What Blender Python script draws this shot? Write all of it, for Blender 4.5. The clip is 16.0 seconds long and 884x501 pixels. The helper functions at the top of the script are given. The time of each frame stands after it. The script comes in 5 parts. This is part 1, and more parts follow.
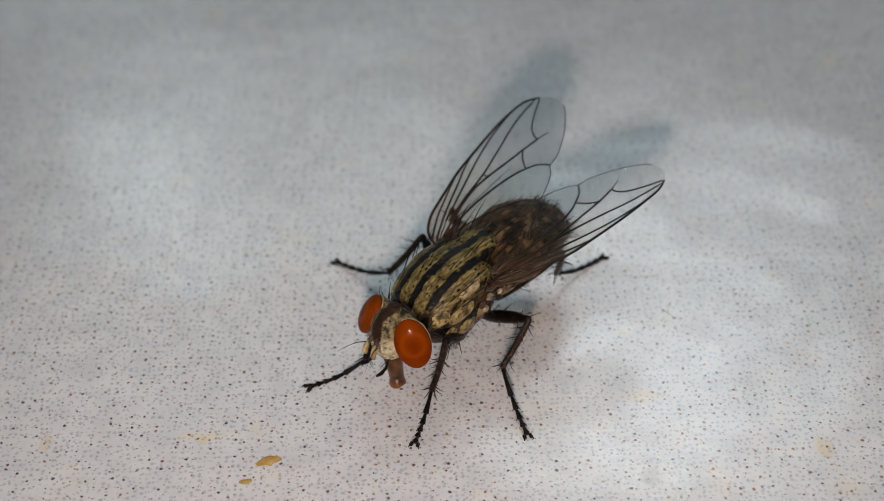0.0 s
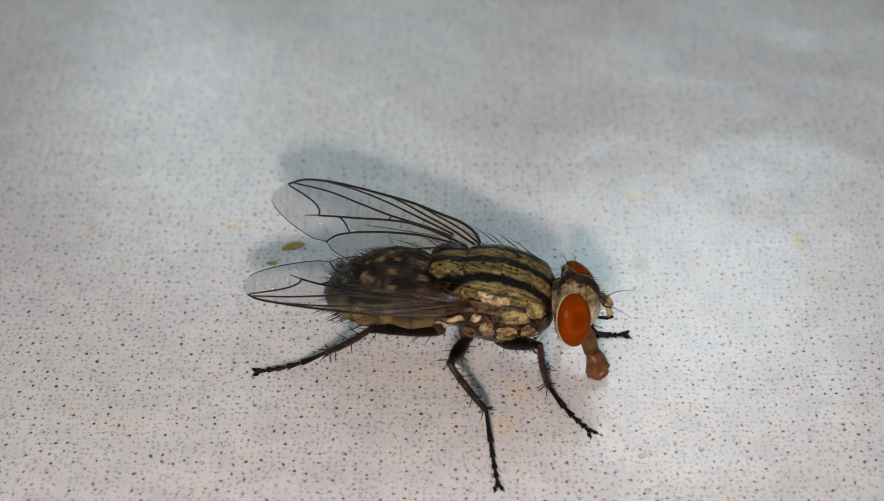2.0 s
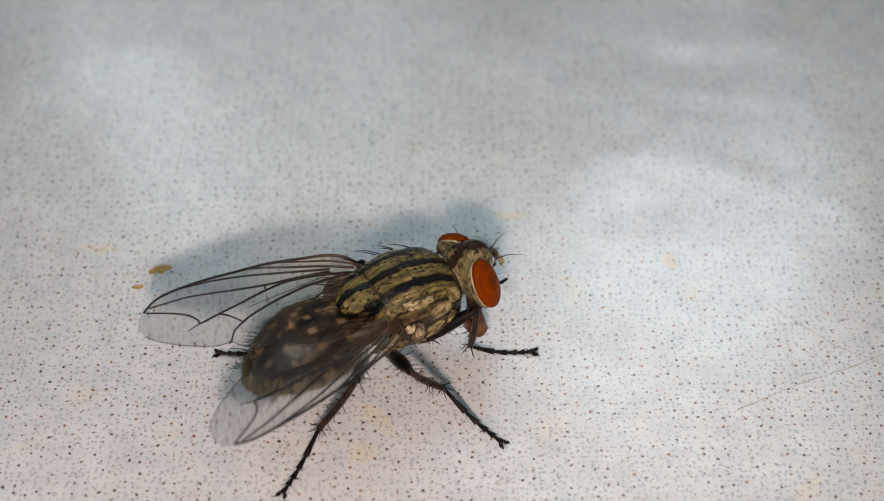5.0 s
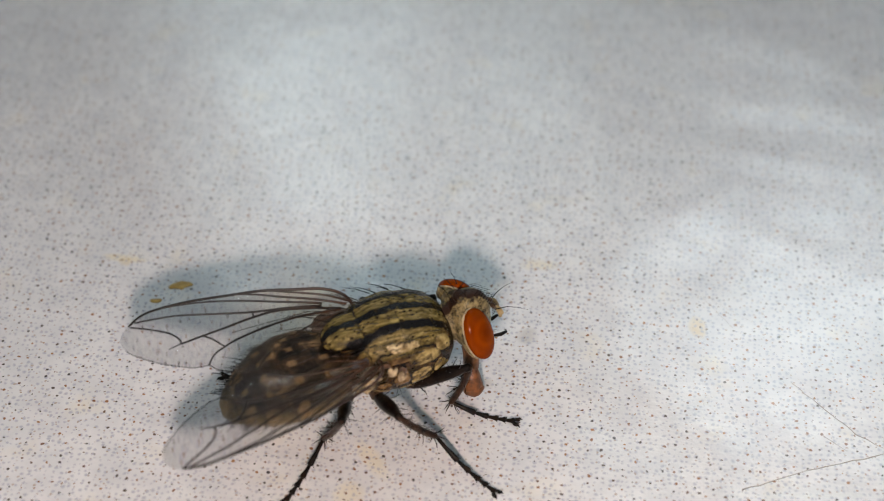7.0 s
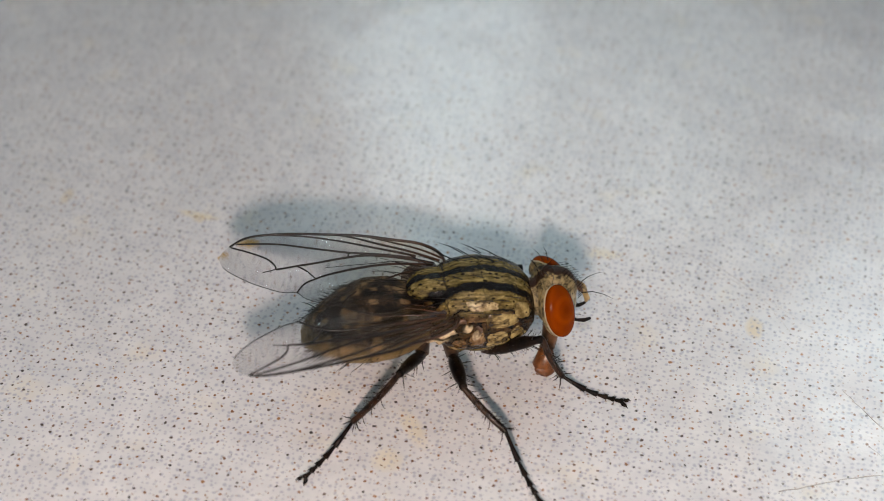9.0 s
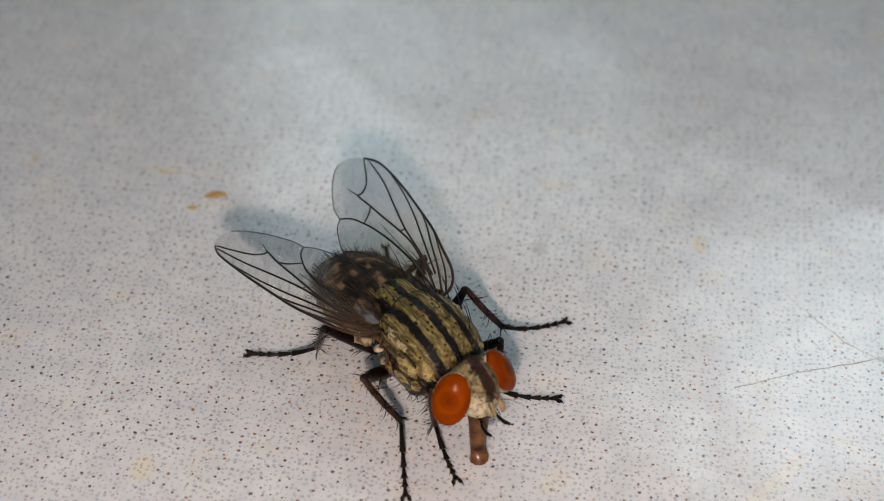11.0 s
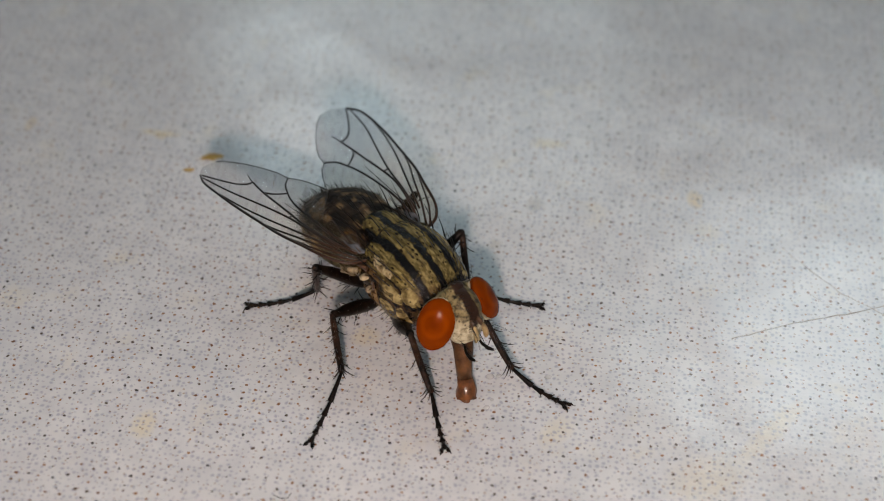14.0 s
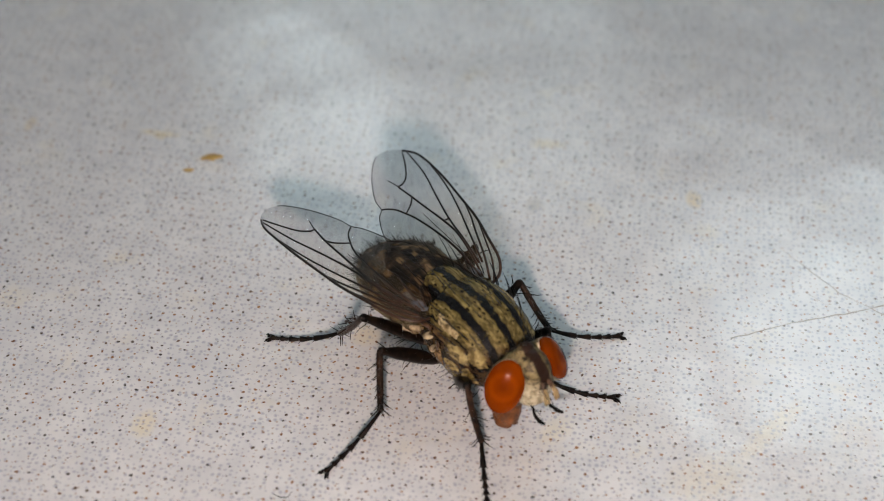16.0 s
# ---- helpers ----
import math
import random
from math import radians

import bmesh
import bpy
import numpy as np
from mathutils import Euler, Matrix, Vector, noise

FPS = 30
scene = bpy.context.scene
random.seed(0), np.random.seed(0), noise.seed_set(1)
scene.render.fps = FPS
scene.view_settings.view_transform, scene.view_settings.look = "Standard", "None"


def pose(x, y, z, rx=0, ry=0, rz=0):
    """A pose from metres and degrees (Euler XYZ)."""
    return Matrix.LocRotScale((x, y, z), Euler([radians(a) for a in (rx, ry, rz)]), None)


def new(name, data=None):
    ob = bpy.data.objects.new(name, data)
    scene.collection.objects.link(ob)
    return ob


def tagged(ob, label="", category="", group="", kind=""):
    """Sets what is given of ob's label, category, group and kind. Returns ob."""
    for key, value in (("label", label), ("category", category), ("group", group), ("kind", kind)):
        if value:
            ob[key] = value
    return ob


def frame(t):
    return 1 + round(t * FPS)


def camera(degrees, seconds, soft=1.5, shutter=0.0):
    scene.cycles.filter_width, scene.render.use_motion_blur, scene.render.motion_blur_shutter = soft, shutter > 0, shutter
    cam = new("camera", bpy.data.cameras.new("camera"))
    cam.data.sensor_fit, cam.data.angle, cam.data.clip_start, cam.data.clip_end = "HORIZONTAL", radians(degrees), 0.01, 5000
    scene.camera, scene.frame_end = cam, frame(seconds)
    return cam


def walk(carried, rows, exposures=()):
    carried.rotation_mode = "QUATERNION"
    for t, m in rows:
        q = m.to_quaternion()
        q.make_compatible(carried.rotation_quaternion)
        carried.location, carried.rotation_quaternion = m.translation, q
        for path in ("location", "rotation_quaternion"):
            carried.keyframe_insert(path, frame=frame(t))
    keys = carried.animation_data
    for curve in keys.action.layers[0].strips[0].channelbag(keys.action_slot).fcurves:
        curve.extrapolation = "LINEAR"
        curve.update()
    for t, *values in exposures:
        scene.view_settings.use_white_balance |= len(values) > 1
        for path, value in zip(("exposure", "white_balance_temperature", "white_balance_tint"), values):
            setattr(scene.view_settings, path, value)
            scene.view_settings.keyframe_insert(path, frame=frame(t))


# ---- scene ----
# camera: a hand-held close-up lens over a fly on a printed white surface
cam = camera(30.0, 16.0, 0.9)
cam.data.dof.use_dof = True
cam.data.dof.focus_distance = 0.0616
cam.data.dof.aperture_fstop = 56.0
# seconds, x, y, z, tilt up from straight down, turn, roll
PATH = [
    (0.0, -0.00000, -0.04913, 0.04576, 49.032, -0.040, 0.988),
    (0.5, -0.00014, -0.04923, 0.04567, 49.155, -0.200, 0.856),
    (1.0, 0.00039, -0.04945, 0.04554, 49.305, 0.118, 1.144),
    (1.2, 0.00052, -0.05118, 0.04594, 48.498, 0.593, 1.063),
    (1.5, 0.00035, -0.05472, 0.04531, 48.267, 0.239, 0.807),
    (1.6, 0.00011, -0.05634, 0.04544, 47.788, 0.846, 0.702),
    (2.0, 0.00040, -0.05706, 0.04587, 46.688, 1.019, 0.915),
    (2.5, 0.00168, -0.05727, 0.04587, 46.666, -0.092, 0.536),
    (3.0, 0.00305, -0.05754, 0.04578, 46.623, -0.297, 0.676),
    (3.5, 0.00403, -0.05587, 0.04619, 46.278, -1.378, 0.372),
    (5.8, 0.00531, -0.05563, 0.04640, 46.369, 2.167, 0.193),
    (6.0, 0.00810, -0.05544, 0.04615, 46.584, 3.019, 0.027),
    (6.5, 0.00885, -0.05472, 0.04613, 46.838, 4.902, -0.611),
    (7.0, 0.00921, -0.05403, 0.04607, 47.093, 6.469, -0.450),
    (7.5, 0.00897, -0.05332, 0.04672, 46.297, 7.812, -0.513),
    (8.0, 0.00980, -0.05334, 0.04632, 46.891, 9.977, -0.522),
    (8.5, 0.01225, -0.05373, 0.04621, 46.965, 12.424, -0.721),
    (9.0, 0.01227, -0.05456, 0.04598, 46.993, 12.954, -0.575),
    (11.3, 0.01057, -0.06081, 0.04578, 47.665, 7.617, -0.710),
    (11.5, 0.01047, -0.06127, 0.04571, 47.458, 7.376, -0.670),
    (12.0, 0.01056, -0.06124, 0.04571, 47.401, 7.368, -0.629),
    (12.5, 0.01056, -0.06169, 0.04569, 47.366, 7.523, -0.533),
    (13.0, 0.01050, -0.06170, 0.04564, 47.394, 7.441, -0.587),
    (13.5, 0.01048, -0.06166, 0.04567, 47.344, 7.424, -0.601),
    (14.0, 0.01063, -0.06091, 0.04514, 47.237, 7.744, -0.367),
    (14.5, 0.01059, -0.06106, 0.04517, 47.304, 7.648, -0.416),
    (15.0, 0.01056, -0.06106, 0.04518, 47.293, 7.612, -0.457),
    (15.5, 0.01059, -0.06106, 0.04516, 47.305, 7.646, -0.420),
    (16.0, 0.01057, -0.06106, 0.04513, 47.323, 7.623, -0.440),
]
walk(cam, [(t, pose(x, y, z, tilt, 0, turn) @ pose(0, 0, 0, 0, 0, -roll)) for t, x, y, z, tilt, turn, roll in PATH],
     exposures=[(0.0, -0.58, 6480, 10), (1.0, -0.52, 6480, 10), (2.0, -0.54, 6480, 10), (7.0, -0.28, 6480, 10), (9.0, -0.26, 6480, 10), (12.5, -0.59, 6480, 10), (15.5, -0.60, 6480, 10), (16.0, -0.43, 6480, 10)])

MM = 0.001

# ---- light: unseen windows of an assumed plain room, and a small white LED held beside the lens ----
world = bpy.data.worlds.new("sky")
scene.world = world
world.use_nodes = True
sky = world.node_tree.nodes.new("ShaderNodeTexSky")
sky.sky_type = "NISHITA"
sky.sun_disc = False
sky.sun_elevation = radians(38.0)
sky.sun_rotation = radians(150.0)
background = world.node_tree.nodes["Background"]
background.inputs["Strength"].default_value = 0.10
world.node_tree.links.new(sky.outputs[0], background.inputs["Color"])
UNSEEN_WINDOW_LIGHT = {"north": 19.0, "east": 1.0, "west": 1.0}    # radiance of the lamps that stand in the window openings
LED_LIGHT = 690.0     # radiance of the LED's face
ROOM = 1.6            # half the room's width
HEIGHT = 3.0
# north openings placed for the floor's bright reflections; east and west added as fill
# openings: wall, from, to along the wall, sill, head (metres)
OPENINGS = {"north": [(-0.48, -0.24, 1.18, 1.46), (-0.16, 0.0, 1.20, 1.42), (0.12, 0.54, 1.42, 1.90)],
            "east": [(-0.7, 0.6, 0.9, 2.0)], "west": [(-0.7, 0.6, 0.9, 2.0)], "south": []}
WALL_TURN = {"north": 0, "west": 90, "south": 180, "east": -90}
for side, holes in OPENINGS.items():
    for a, b, low, high in holes:
        data = bpy.data.lights.new("window_daylight", "AREA")
        data.shape, data.size, data.size_y = "RECTANGLE", b - a, high - low
        data.energy = UNSEEN_WINDOW_LIGHT[side] * math.pi * (b - a) * (high - low)
        data.color = (0.78, 0.95, 1.0)
        lamp = new("window_daylight", data)
        lamp.matrix_world = (pose(0, 0, 0, 0, 0, WALL_TURN[side]) @ Matrix.Translation(((a + b) / 2, ROOM + 0.05, (low + high) / 2))
                             @ pose(0, 0, 0, -90, 0, 0))

# ---- materials ----
def mat(name):
    m = bpy.data.materials.new(name)
    m.use_nodes = True
    return m, m.node_tree.nodes, m.node_tree.links, m.node_tree.nodes["Principled BSDF"]


def ramp(nodes, stops):
    r = nodes.new("ShaderNodeValToRGB")
    e = r.color_ramp.elements
    for i, (p, c) in enumerate(stops):
        el = e[i] if i < 2 else e.new(p)
        el.position, el.color = p, (*c, 1) if len(c) == 3 else c
    return r


def math_node(nodes, links, op, a, b=0.0, clamp=False):
    n = nodes.new("ShaderNodeMath")
    n.operation, n.use_clamp = op, clamp
    for i, v in enumerate((a, b)):
        if isinstance(v, (int, float)):
            n.inputs[i].default_value = v
        else:
            links.new(v, n.inputs[i])
    return n.outputs[0]


def mix(nodes, links, fac, a, b):
    n = nodes.new("ShaderNodeMix")
    n.data_type = "RGBA"
    for sock, v in ((n.inputs["Factor"], fac), (n.inputs["A"], a), (n.inputs["B"], b)):
        if isinstance(v, (int, float)):
            sock.default_value = v
        elif isinstance(v, tuple):
            sock.default_value = (*v, 1)
        else:
            links.new(v, sock)
    return n.outputs["Result"]


def tex_noise(nodes, links, coord, scale, detail=4.0, rough=0.55):
    n = nodes.new("ShaderNodeTexNoise")
    n.inputs["Scale"].default_value, n.inputs["Detail"].default_value, n.inputs["Roughness"].default_value = scale, detail, rough
    links.new(coord, n.inputs["Vector"])
    return n.outputs["Fac"]


def dots(nodes, links, coord, spacing, radius, soft, keep, flat=True):
    """A mask of printed dots: 1 inside a dot. keep: the share of cells that carry one. Also the cell's random colour."""
    v = nodes.new("ShaderNodeTexVoronoi")
    v.voronoi_dimensions = "2D" if flat else "3D"
    v.inputs["Scale"].default_value, v.inputs["Randomness"].default_value = 1.0 / spacing, 0.72
    links.new(coord, v.inputs["Vector"])
    sep = nodes.new("ShaderNodeSeparateColor")
    links.new(v.outputs["Color"], sep.inputs[0])
    size = math_node(nodes, links, "MULTIPLY_ADD", sep.outputs[0], radius * 0.7 / spacing)
    size.node.inputs[2].default_value = radius * 0.65 / spacing
    gap = math_node(nodes, links, "SUBTRACT", size, v.outputs["Distance"])
    m = math_node(nodes, links, "DIVIDE", gap, soft / spacing, True)
    on = math_node(nodes, links, "LESS_THAN", sep.outputs[1], keep)
    return math_node(nodes, links, "MULTIPLY", m, on), sep.outputs[2]


YELLOW, OCHRE, GREY = (0.72, 0.60, 0.34), (0.62, 0.46, 0.20), (0.36, 0.32, 0.27)
MARKS = [(7.5, -9.15, 0.5, 0.48, 0, 0.8, 0.38, GREY), (6.18, -11.8, 0.36, 0.4, 0, 0.9, 0.45, GREY),
         (2.5, -16.05, 1.2, 0.42, -52, 0.9, 0.4, YELLOW), (1.9, -17.7, 0.7, 0.6, 20, 0.9, 0.4, YELLOW), (-5.3, -23.2, 0.5, 0.8, 0, 0.9, 0.45, YELLOW),
         (14.1, -7.9, 0.4, 0.7, 10, 0.9, 0.55, OCHRE), (9.5, -21.4, 0.6, 1.0, -30, 0.9, 0.3, YELLOW), (15.0, -22.8, 2.0, 1.2, 30, 1.0, 0.22, YELLOW),
         (-9.1, -6.8, 1.1, 0.25, 0, 0.9, 0.5, YELLOW), (17.2, -20.3, 2.2, 0.5, 55, 0.9, 0.28, YELLOW), (-9.0, -7.0, 0.3, 0.3, 0, 0.9, 0.4, OCHRE),
         (-14.9, -7.0, 0.3, 0.6, 0, 0.9, 0.4, OCHRE), (7.7, -5.1, 0.9, 0.4, 10, 0.9, 0.4, YELLOW)]


def ground_material():
    m, nodes, links, b = mat("printed_white_vinyl")
    c = nodes.new("ShaderNodeTexCoord").outputs["Object"]
    warp = nodes.new("ShaderNodeTexNoise")
    warp.inputs["Scale"].default_value = 900
    links.new(c, warp.inputs["Vector"])
    wv = nodes.new("ShaderNodeVectorMath")
    wv.operation = "MULTIPLY_ADD"
    links.new(warp.outputs["Color"], wv.inputs[0])
    wv.inputs[1].default_value = (0.00025,) * 3
    links.new(c, wv.inputs[2])
    nib = nodes.new("ShaderNodeTexNoise")
    nib.inputs["Scale"].default_value, nib.inputs["Detail"].default_value = 7000, 1.0
    links.new(c, nib.inputs["Vector"])
    nv = nodes.new("ShaderNodeVectorMath")
    nv.operation = "MULTIPLY_ADD"
    links.new(nib.outputs["Color"], nv.inputs[0])
    nv.inputs[1].default_value = (0.00009,) * 3
    links.new(wv.outputs[0], nv.inputs[2])
    cw = nv.outputs[0]
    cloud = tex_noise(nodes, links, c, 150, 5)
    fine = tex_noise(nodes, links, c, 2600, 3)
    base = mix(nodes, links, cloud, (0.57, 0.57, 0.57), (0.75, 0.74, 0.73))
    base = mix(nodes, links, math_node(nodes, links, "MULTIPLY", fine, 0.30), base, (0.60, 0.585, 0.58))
    blotch = ramp(nodes, [(0.38, (0, 0, 0)), (0.66, (1, 1, 1))])
    links.new(tex_noise(nodes, links, c, 820, 5, 0.6), blotch.inputs[0])
    base = mix(nodes, links, math_node(nodes, links, "MULTIPLY", blotch.outputs[0], 0.42), base, (0.45, 0.46, 0.49))
    # faint yellowed stains
    stain = ramp(nodes, [(0.60, (0, 0, 0)), (0.76, (1, 1, 1))])
    links.new(tex_noise(nodes, links, c, 380, 3), stain.inputs[0])
    base = mix(nodes, links, math_node(nodes, links, "MULTIPLY", stain.outputs[0], 0.35), base, (0.70, 0.60, 0.40))
    # single marks: x, y, half length, half width (mm), turn (degrees)
    sepc = nodes.new("ShaderNodeSeparateXYZ")
    links.new(cw, sepc.inputs[0])
    ragged = math_node(nodes, links, "MULTIPLY", math_node(nodes, links, "SUBTRACT", tex_noise(nodes, links, c, 1500, 4), 0.5), 0.9)

    def mark(x, y, a, b_, turn, edge):
        dx = math_node(nodes, links, "SUBTRACT", sepc.outputs[0], x * MM + 0.000125)
        dy = math_node(nodes, links, "SUBTRACT", sepc.outputs[1], y * MM + 0.000125)
        ct, st = math.cos(radians(turn)), math.sin(radians(turn))
        u = math_node(nodes, links, "ADD", math_node(nodes, links, "MULTIPLY", dx, ct / (a * MM)), math_node(nodes, links, "MULTIPLY", dy, st / (a * MM)))
        w = math_node(nodes, links, "ADD", math_node(nodes, links, "MULTIPLY", dy, ct / (b_ * MM)), math_node(nodes, links, "MULTIPLY", dx, -st / (b_ * MM)))
        d = math_node(nodes, links, "ADD", math_node(nodes, links, "MULTIPLY", u, u), math_node(nodes, links, "MULTIPLY", w, w))
        d = math_node(nodes, links, "ADD", d, ragged)
        return math_node(nodes, links, "DIVIDE", math_node(nodes, links, "SUBTRACT", 1.0, d), edge, True)

    for x, y, a, b_, turn, edge, strength, colour in MARKS:
        base = mix(nodes, links, math_node(nodes, links, "MULTIPLY", mark(x, y, a, b_, turn, edge), strength), base, colour)
    pale, r1 = dots(nodes, links, cw, 0.00023, 0.000078, 0.00007, 0.9)
    base = mix(nodes, links, math_node(nodes, links, "MULTIPLY", pale, 0.72), base, (0.33, 0.345, 0.41))
    mid, r3 = dots(nodes, links, cw, 0.00036, 0.000050, 0.00004, 0.85)
    base = mix(nodes, links, math_node(nodes, links, "MULTIPLY", mid, 0.62), base, (0.30, 0.20, 0.13))
    big, r2 = dots(nodes, links, cw, 0.00044, 0.000060, 0.00004, 0.85)
    tint = ramp(nodes, [(0.0, (0.045, 0.038, 0.035)), (0.35, (0.09, 0.060, 0.042)), (0.6, (0.19, 0.080, 0.032)), (1.0, (0.32, 0.15, 0.055))])
    links.new(r2, tint.inputs[0])
    base = mix(nodes, links, math_node(nodes, links, "MULTIPLY", big, 0.95), base, tint.outputs[0])
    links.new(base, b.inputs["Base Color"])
    b.inputs["Roughness"].default_value = 0.22
    b.inputs["IOR"].default_value = 1.55
    wave = tex_noise(nodes, links, c, 62, 3, 0.5)
    swell = nodes.new("ShaderNodeBump")
    swell.inputs["Strength"].default_value, swell.inputs["Distance"].default_value = 1.0, 0.00035
    links.new(wave, swell.inputs["Height"])
    mottle = nodes.new("ShaderNodeBump")
    mottle.inputs["Strength"].default_value, mottle.inputs["Distance"].default_value = 1.0, 0.000032
    links.new(tex_noise(nodes, links, c, 260, 6, 0.65), mottle.inputs["Height"])
    links.new(swell.outputs[0], mottle.inputs["Normal"])
    last = mottle
    for turn in (38, -24, 71):
        brushed = nodes.new("ShaderNodeMapping")
        brushed.inputs["Rotation"].default_value = (0, 0, radians(turn))
        brushed.inputs["Scale"].default_value = (0.12, 1.0, 1.0)
        links.new(c, brushed.inputs["Vector"])
        rub = nodes.new("ShaderNodeBump")
        rub.inputs["Strength"].default_value, rub.inputs["Distance"].default_value = 0.8, 0.000011
        links.new(tex_noise(nodes, links, brushed.outputs[0], 800, 4, 0.6), rub.inputs["Height"])
        links.new(last.outputs[0], rub.inputs["Normal"])
        last = rub
    bump = nodes.new("ShaderNodeBump")
    bump.inputs["Strength"].default_value, bump.inputs["Distance"].default_value = 0.3, 0.00003
    links.new(fine, bump.inputs["Height"])
    links.new(last.outputs[0], bump.inputs["Normal"])
    links.new(bump.outputs[0], b.inputs["Normal"])
    return m


def abs_y(nodes, links):
    c = nodes.new("ShaderNodeTexCoord").outputs["Object"]
    sep = nodes.new("ShaderNodeSeparateXYZ")
    links.new(c, sep.inputs[0])
    return c, sep, math_node(nodes, links, "ABSOLUTE", sep.outputs[1])


def band(nodes, links, value, lo, hi, soft):
    up = math_node(nodes, links, "DIVIDE", math_node(nodes, links, "SUBTRACT", value, lo), soft, True)
    down = math_node(nodes, links, "DIVIDE", math_node(nodes, links, "SUBTRACT", hi, value), soft, True)
    return math_node(nodes, links, "MULTIPLY", up, down)


def thorax_material():
    m, nodes, links, b = mat("gold_dusted_thorax")
    c, sep, ay = abs_y(nodes, links)
    wob = tex_noise(nodes, links, c, 2200, 4)
    ayw = math_node(nodes, links, "ADD", ay, math_node(nodes, links, "MULTIPLY", math_node(nodes, links, "SUBTRACT", wob, 0.5), 0.00027))
    stripe = band(nodes, links, ayw, -0.001, 0.00018, 0.00006)
    stripe = math_node(nodes, links, "MAXIMUM", stripe, band(nodes, links, ayw, 0.00060, 0.00098, 0.00007))
    side = band(nodes, links, ayw, 0.00134, 0.00148, 0.00006)
    stripe = math_node(nodes, links, "MAXIMUM", stripe, side)
    for lo, hi in ((0.00030, 0.00036), (0.00106, 0.00113)):
        stripe = math_node(nodes, links, "MAXIMUM", stripe, math_node(nodes, links, "MULTIPLY", band(nodes, links, ayw, lo, hi, 0.00003), 0.5))
    worn = ramp(nodes, [(0.30, (0.45, 0.45, 0.45)), (0.42, (1, 1, 1))])
    links.new(tex_noise(nodes, links, c, 1900, 4), worn.inputs[0])
    stripe = math_node(nodes, links, "MULTIPLY", stripe, worn.outputs[0])
    blot = ramp(nodes, [(0.52, (0, 0, 0)), (0.58, (1, 1, 1))])
    links.new(tex_noise(nodes, links, c, 1500, 3), blot.inputs[0])
    low = math_node(nodes, links, "LESS_THAN", sep.outputs[2], -0.0010)
    stripe = math_node(nodes, links, "MAXIMUM", stripe, math_node(nodes, links, "MULTIPLY", blot.outputs[0], low))
    dust = ramp(nodes, [(0.33, (0.024, 0.014, 0.004)), (0.49, (0.165, 0.116, 0.029)), (0.67, (0.46, 0.35, 0.115))])
    combed = nodes.new("ShaderNodeMapping")
    combed.inputs["Scale"].default_value = (0.22, 1.0, 1.0)
    links.new(c, combed.inputs["Vector"])
    links.new(tex_noise(nodes, links, combed.outputs[0], 7600, 3, 0.6), dust.inputs[0])
    tone = tex_noise(nodes, links, c, 900, 2)
    gold = mix(nodes, links, tone, dust.outputs[0], (0.095, 0.074, 0.028))
    stretched = nodes.new("ShaderNodeMapping")
    stretched.inputs["Scale"].default_value = (0.62, 1.0, 1.0)
    links.new(c, stretched.inputs["Vector"])
    pits, _ = dots(nodes, links, stretched.outputs[0], 0.00016, 0.000050, 0.000018, 0.92, False)
    gold = mix(nodes, links, math_node(nodes, links, "MULTIPLY", pits, 0.95), gold, (0.008, 0.006, 0.003))
    # sutures across the back, and brown flanks with cream plates
    xw = math_node(nodes, links, "ADD", sep.outputs[0], math_node(nodes, links, "MULTIPLY", math_node(nodes, links, "SUBTRACT", wob, 0.5), 0.0003))
    suture = band(nodes, links, xw, 0.00128, 0.00138, 0.00004)
    suture = math_node(nodes, links, "MAXIMUM", suture, math_node(nodes, links, "MULTIPLY", band(nodes, links, xw, 0.00262, 0.00270, 0.00003), 0.6))
    stripe = math_node(nodes, links, "MAXIMUM", stripe, math_node(nodes, links, "MULTIPLY", suture, 0.8))
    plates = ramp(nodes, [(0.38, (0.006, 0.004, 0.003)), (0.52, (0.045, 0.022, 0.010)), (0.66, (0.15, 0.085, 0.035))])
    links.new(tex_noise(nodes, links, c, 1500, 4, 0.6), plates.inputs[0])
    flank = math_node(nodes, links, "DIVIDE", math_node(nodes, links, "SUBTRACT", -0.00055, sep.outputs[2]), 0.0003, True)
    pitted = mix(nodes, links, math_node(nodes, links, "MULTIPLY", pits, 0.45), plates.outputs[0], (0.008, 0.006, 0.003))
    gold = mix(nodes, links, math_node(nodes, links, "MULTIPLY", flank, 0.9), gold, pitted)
    links.new(mix(nodes, links, stripe, gold, (0.004, 0.0035, 0.0035)), b.inputs["Base Color"])
    b.inputs["Roughness"].default_value = 0.2
    b.inputs["Specular IOR Level"].default_value = 0.2
    bump = nodes.new("ShaderNodeBump")
    bump.inputs["Strength"].default_value, bump.inputs["Distance"].default_value = 0.9, 0.00012
    links.new(tex_noise(nodes, links, c, 4200, 4), bump.inputs["Height"])
    links.new(bump.outputs[0], b.inputs["Normal"])
    return m


